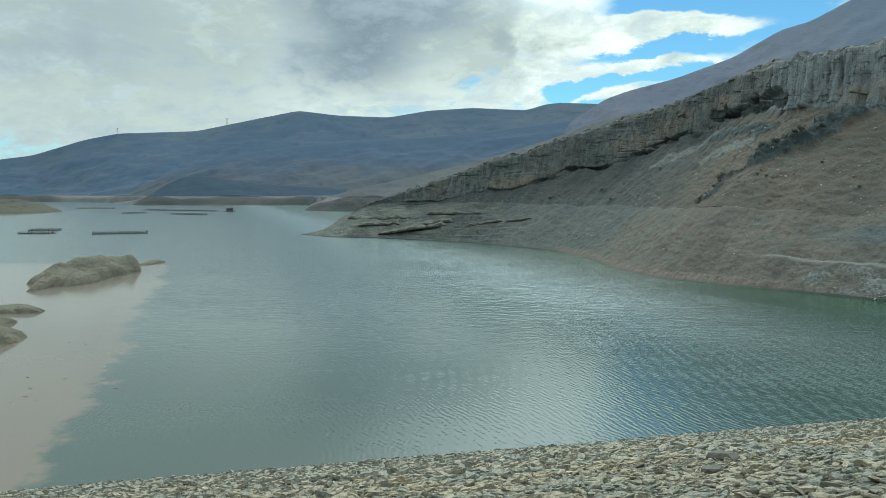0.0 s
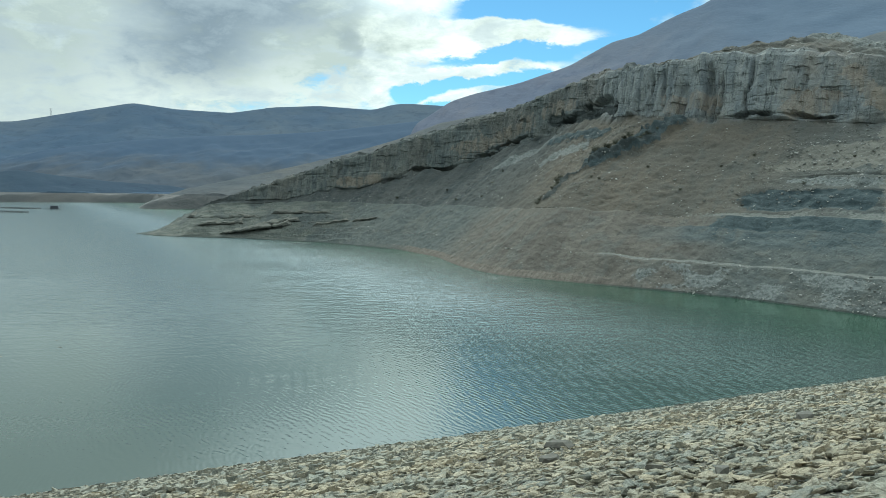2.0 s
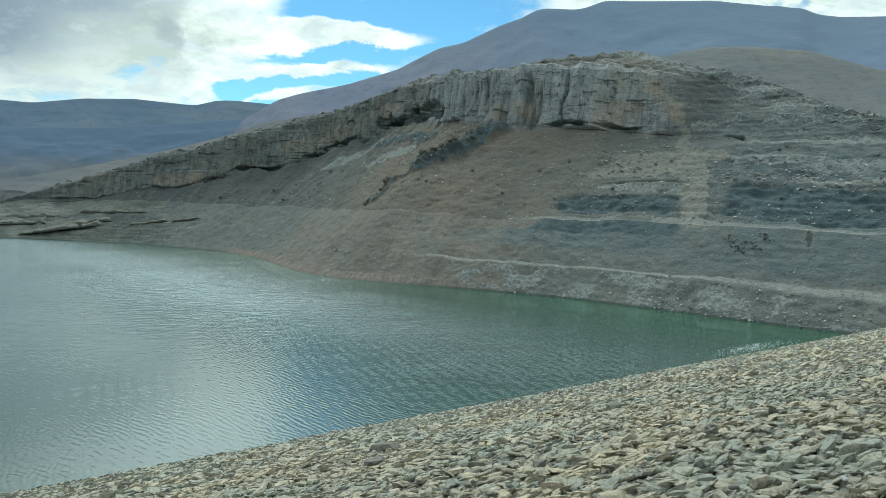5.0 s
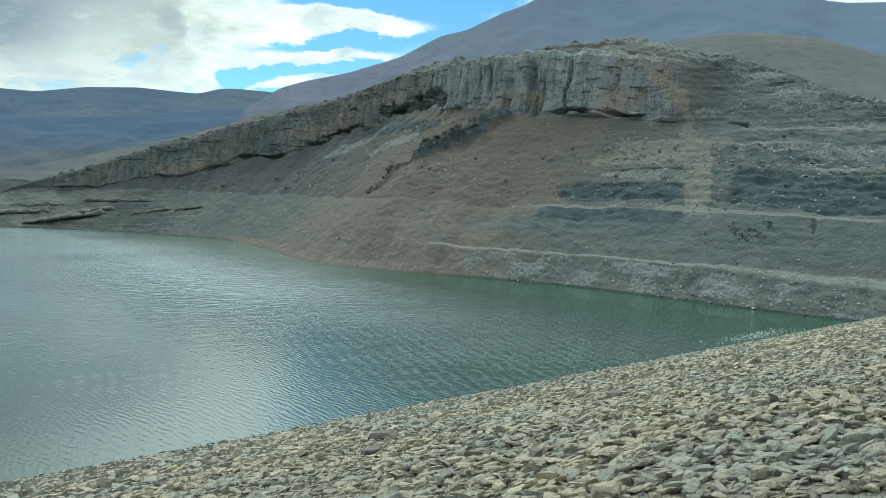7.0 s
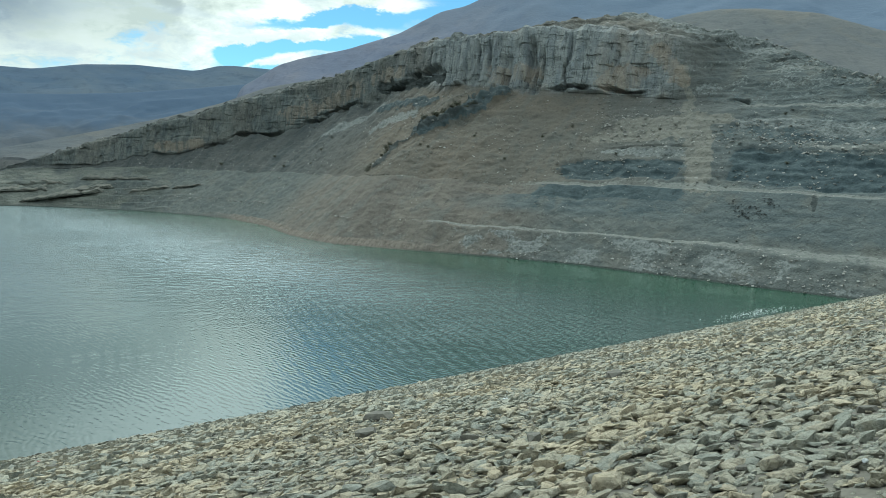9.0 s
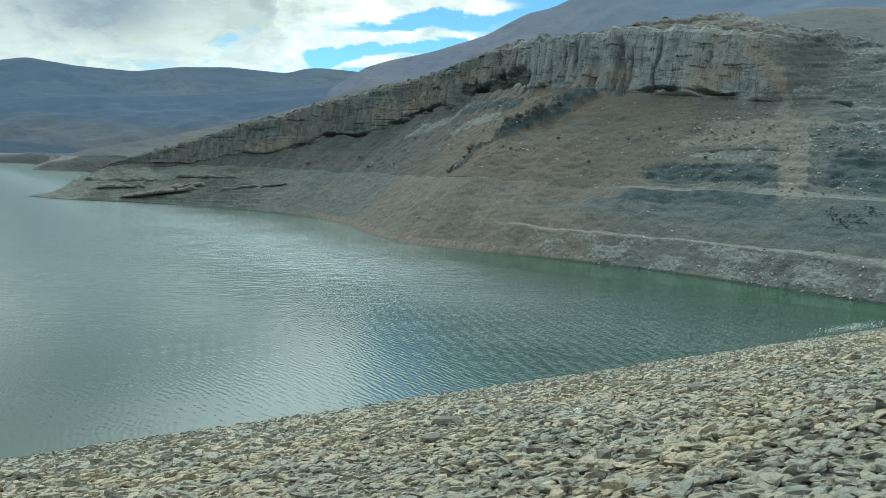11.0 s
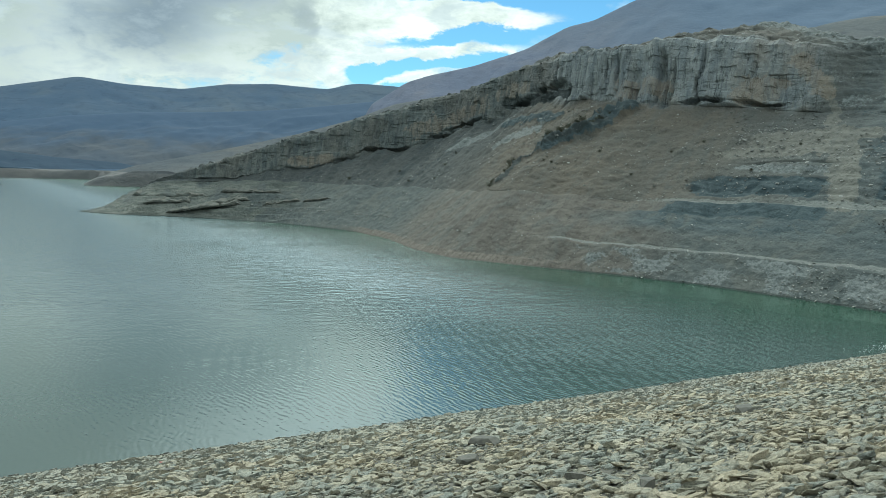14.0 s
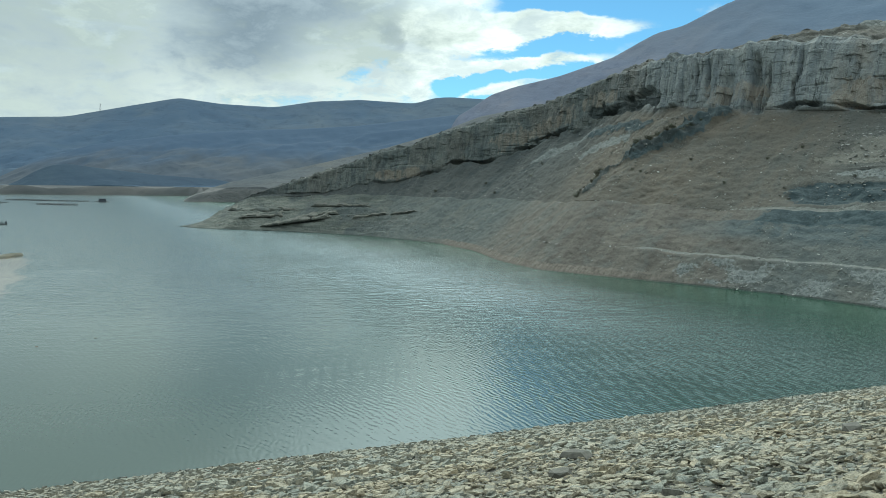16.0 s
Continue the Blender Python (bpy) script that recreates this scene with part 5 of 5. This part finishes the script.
LEAF = plain("dark_olive_leaves", (0.085, 0.09, 0.055), 0.8, 0.0, 3.0)
TWIG = plain("grey_brown_twigs", (0.10, 0.08, 0.06), 0.9, 0.0, 6.0)


def shrub(seed, high):
    rng = random.Random(seed)
    root = new("shrub")
    tagged(root, "small dark olive thorny shrub rooted in scree", "shrub", "shrubs on the scree slope")
    bm = bmesh.new()
    tips = []
    for k in range(7):
        a, lean = rng.uniform(0, 6.28), rng.uniform(0.2, 0.8)
        tip = Vector((math.cos(a) * lean, math.sin(a) * lean, rng.uniform(0.5, 1.0))) * high * 0.8
        bmesh.ops.create_cone(bm, cap_ends=True, segments=5, radius1=0.06 * high * 0.5, radius2=0.012 * high, depth=tip.length,
                              matrix=Matrix.Translation(tip / 2) @ tip.to_track_quat("Z", "Y").to_matrix().to_4x4())
        tips.append(tip)
    part("stems", bm, TWIG, root)
    bm = bmesh.new()
    for tip in tips:
        for _ in range(36):
            c = tip * rng.uniform(0.45, 1.1) + Vector((rng.gauss(0, 1), rng.gauss(0, 1), rng.gauss(0, 0.8))) * high * 0.17
            a = Vector((rng.gauss(0, 1), rng.gauss(0, 1), rng.gauss(0, 1))).normalized() * high * rng.uniform(0.05, 0.11)
            b = a.orthogonal().normalized() * high * 0.05
            bm.faces.new([bm.verts.new(c + v) for v in (-a, b, a, -b)])
    part("crown", bm, LEAF, root)
    return root


def plant_shrubs():
    rng = random.Random(5)
    kinds = [shrub(3, 2.6), shrub(8, 1.8), shrub(21, 1.2)]
    spots = []
    for k in range(11):
        t = k / 10
        spots.append((9.57 + 0.08 * t + rng.uniform(-0.05, 0.05), 5.05 + 0.27 * t, 0 if k in (9, 10) else rng.choice((1, 2))))
    for k in range(16):
        t = k / 15
        spots.append((9.05 - 0.8 * t + rng.uniform(-0.06, 0.06), 5.5 + 0.32 * t + rng.uniform(-0.05, 0.05), rng.choice((0, 1, 2))))
    for k in range(13):
        spots.append((rng.uniform(6.8, 12.6), rng.uniform(5.04, 5.8), rng.choice((1, 2, 2, 2))))
    for k in range(4):
        spots.append((rng.uniform(2.5, 6.5), rng.uniform(5.3, 6.0), 2))
    for n, (station, level, kind) in enumerate(spots):
        m = Matrix.Translation(on_hill(station, level) - Vector((0, 0, 0.15))) @ Matrix.Rotation(rng.uniform(0, 6.28), 4, "Z")
        if n < 3:
            kinds[n].matrix_basis = m
        else:
            copy_thing(kinds[kind], m)


# ---- pylons on the far ridge ----
STEEL = plain("galvanised_steel", (0.30, 0.31, 0.33), 0.5, 0.6)


def pylon(x, y, z, high=42.0):
    root = new("transmission_tower")
    tagged(root, "grey steel lattice transmission tower on the far ridge", "pylon", "pylons on the ridge")
    for cx in (-1, 1):
        for cy in (-1, 1):
            bm = bmesh.new()
            tube(bm, (cx * 4, cy * 4, -6), (cx * 0.8, cy * 0.8, high), 0.28, 5)
            part("leg", bm, STEEL, root)
    for level in (0.68, 0.82, 0.95):
        bm = bmesh.new()
        tube(bm, (-8, 0, high * level), (8, 0, high * level), 0.25, 5)
        part("crossarm", bm, STEEL, root)
    for k in range(6):
        bm = bmesh.new()
        w0, w1 = 4 - 3.2 * k / 6, 4 - 3.2 * (k + 1) / 6
        tube(bm, (-w0, -w0, high * k / 6), (w1, -w1, high * (k + 1) / 6), 0.18, 4)
        part("brace", bm, STEEL, root)
    root.location = (x, y, z)


for azimuth, elevation in ((-15.4, 4.85), (-22.6, 3.95)):
    r = 4380
    pylon(r * math.sin(radians(azimuth)), r * math.cos(radians(azimuth)), 30.7 + r * math.tan(radians(elevation)) - 4)

GLINT = plain("white_glint", (0.85, 0.87, 0.86), 0.5, 0.0, 5.0)
DRIFT = plain("floating_twigs", (0.10, 0.075, 0.05), 0.8, 0.0, 5.0)


def flecks(name, label, mat, count, spots, small, large, seed):
    """Flat chips on the water, drift bits and painted glints alike, round some places (x, y, spread along, spread
    across, heading).
    """
    rng = np.random.RandomState(seed)
    at = []
    for x, y, long, wide, heading in spots:
        a, b = rng.normal(0, long, count), rng.normal(0, wide, count)
        c, s = math.cos(radians(heading)), math.sin(radians(heading))
        at.append(np.stack([x + a * c - b * s, y + a * s + b * c, np.full(count, 0.02)], -1))
    at = np.concatenate(at)
    size = rng.uniform(small, large, len(at))
    ob = rubble(name, ROCKS, at, size, rng.uniform(0, 6.28, len(at)), np.zeros((len(at), 2)), mat, None, np.full(len(at), 0.2))
    tagged(ob, label, "flotsam", kind="stuff")


# white chips stand for the sun's glitter on the water by the dam
flecks("foam", "white chips standing for sun glitter where the dam meets the bank", GLINT, 420, ((130.0, 124.6, 7, 1.3, 14),), 0.08, 0.36, 4)
flecks("driftwood", "dark twigs and scum adrift on brown water", DRIFT, 45, ((-92, 165, 22, 20, 110), (-75, 115, 18, 9, 110)), 0.3, 1.0, 6)
scatter_boulders()
plant_shrubs()
cover_dam()


# ---- litter on the dam, slivers for cracks ----
PLASTIC = plain("white_plastic", (0.72, 0.74, 0.72), 0.35, 0.0, 20.0)
RED_CLOTH = plain("faded_red_cloth", (0.36, 0.10, 0.09), 0.9, 0.0, 12.0)
CRACK_CHIP = plain("black_crack_chip", (0.035, 0.038, 0.036), 0.8, 0.0, 3.0)


def on_dam(x, y):
    return float(dam_height(0, OUT[0] * x + OUT[1] * y) + lumpy(x, y))


def plastic_bottle(x, y, size, turn):
    """A lying bottle: a lathed body with shoulder and neck, and its cap."""
    root = new("plastic_bottle")
    tagged(root, "empty white plastic bottle lying among the stones", "bottle", "litter on the dam")
    rings = ((0.0, 0.0), (0.030, 0.0), (0.034, 0.01), (0.034, 0.15), (0.030, 0.17), (0.014, 0.205), (0.013, 0.22), (0.0, 0.22))
    for name, profile in (("body", rings), ("cap", ((0.0, 0.22), (0.016, 0.22), (0.016, 0.24), (0.0, 0.24)))):
        bm = bmesh.new()
        loops = [[bm.verts.new((h - 0.12, r * math.cos(a * math.pi / 6), r * math.sin(a * math.pi / 6))) for a in range(12)] for r, h in profile]
        for lower, upper in zip(loops, loops[1:]):
            for a in range(12):
                bm.faces.new((lower[a], lower[(a + 1) % 12], upper[(a + 1) % 12], upper[a]))
        bmesh.ops.remove_doubles(bm, verts=bm.verts, dist=1e-5)
        part(name, bm, PLASTIC, root)
    root.matrix_basis = Matrix.Translation((x, y, on_dam(x, y) + 0.14)) @ Matrix.Rotation(turn, 4, "Z") @ Matrix.Rotation(0.25, 4, "Y") @ Matrix.Scale(size, 4)


for x, y, size, turn in ((10.4, 7.8, 1.0, 0.4), (0.4, 38.3, 1.1, 1.9), (16.3, 29.9, 1.1, 2.6)):
    plastic_bottle(x, y, size, turn)


def rag(x, y):
    side = np.linspace(-0.2, 0.2, 14)
    a, b = np.meshgrid(side, side)
    z = on_dam(x, y) + 0.17 + 0.09 * fbm(a * 9, b * 9, 3.0, 1.0, 3) - 0.5 * (a * a + b * b)
    P = np.stack([x + a * 1.3 + 0.05 * b, y + b, z], -1)
    cloth = sheet("rag", P, RED_CLOTH)
    cloth.modifiers.new("thickness", "SOLIDIFY").thickness = 0.006
    tagged(cloth, "crumpled faded red rag caught on the stones", "rag")


rag(-4.7, 59.9)


def slate_fall():
    """Black slivers added along lines to stand for the dark cracks above the track."""
    rng = np.random.RandomState(31)
    at = []
    for s0, l0, s1, l1 in ((4.62, 3.76, 4.45, 3.62), (4.45, 3.62, 4.20, 3.56), (4.52, 3.70, 4.25, 3.70), (4.30, 3.72, 4.14, 3.50), (4.42, 3.58, 4.30, 3.48), (4.20, 3.88, 4.10, 3.74)):
        for t in np.linspace(0, 1, 44):
            at.append(on_hill(s0 + (s1 - s0) * t + rng.normal(0, 0.02), l0 + (l1 - l0) * t + rng.normal(0, 0.012)))
    at = np.array(at) + rng.normal(0, 0.45, (len(at), 3)) * (1, 1, 0.3)
    size = rng.uniform(0.2, 0.75, len(at))
    ob = rubble("slate_fall", ROCKS, at, size, rng.uniform(0, 6.28, len(at)), rng.normal(0, 0.4, (len(at), 2)), CRACK_CHIP, None, np.full(len(at), 1.1))
    tagged(ob, "black slivers standing for dark cracks in the bank", "slate rubble", kind="stuff")


slate_fall()
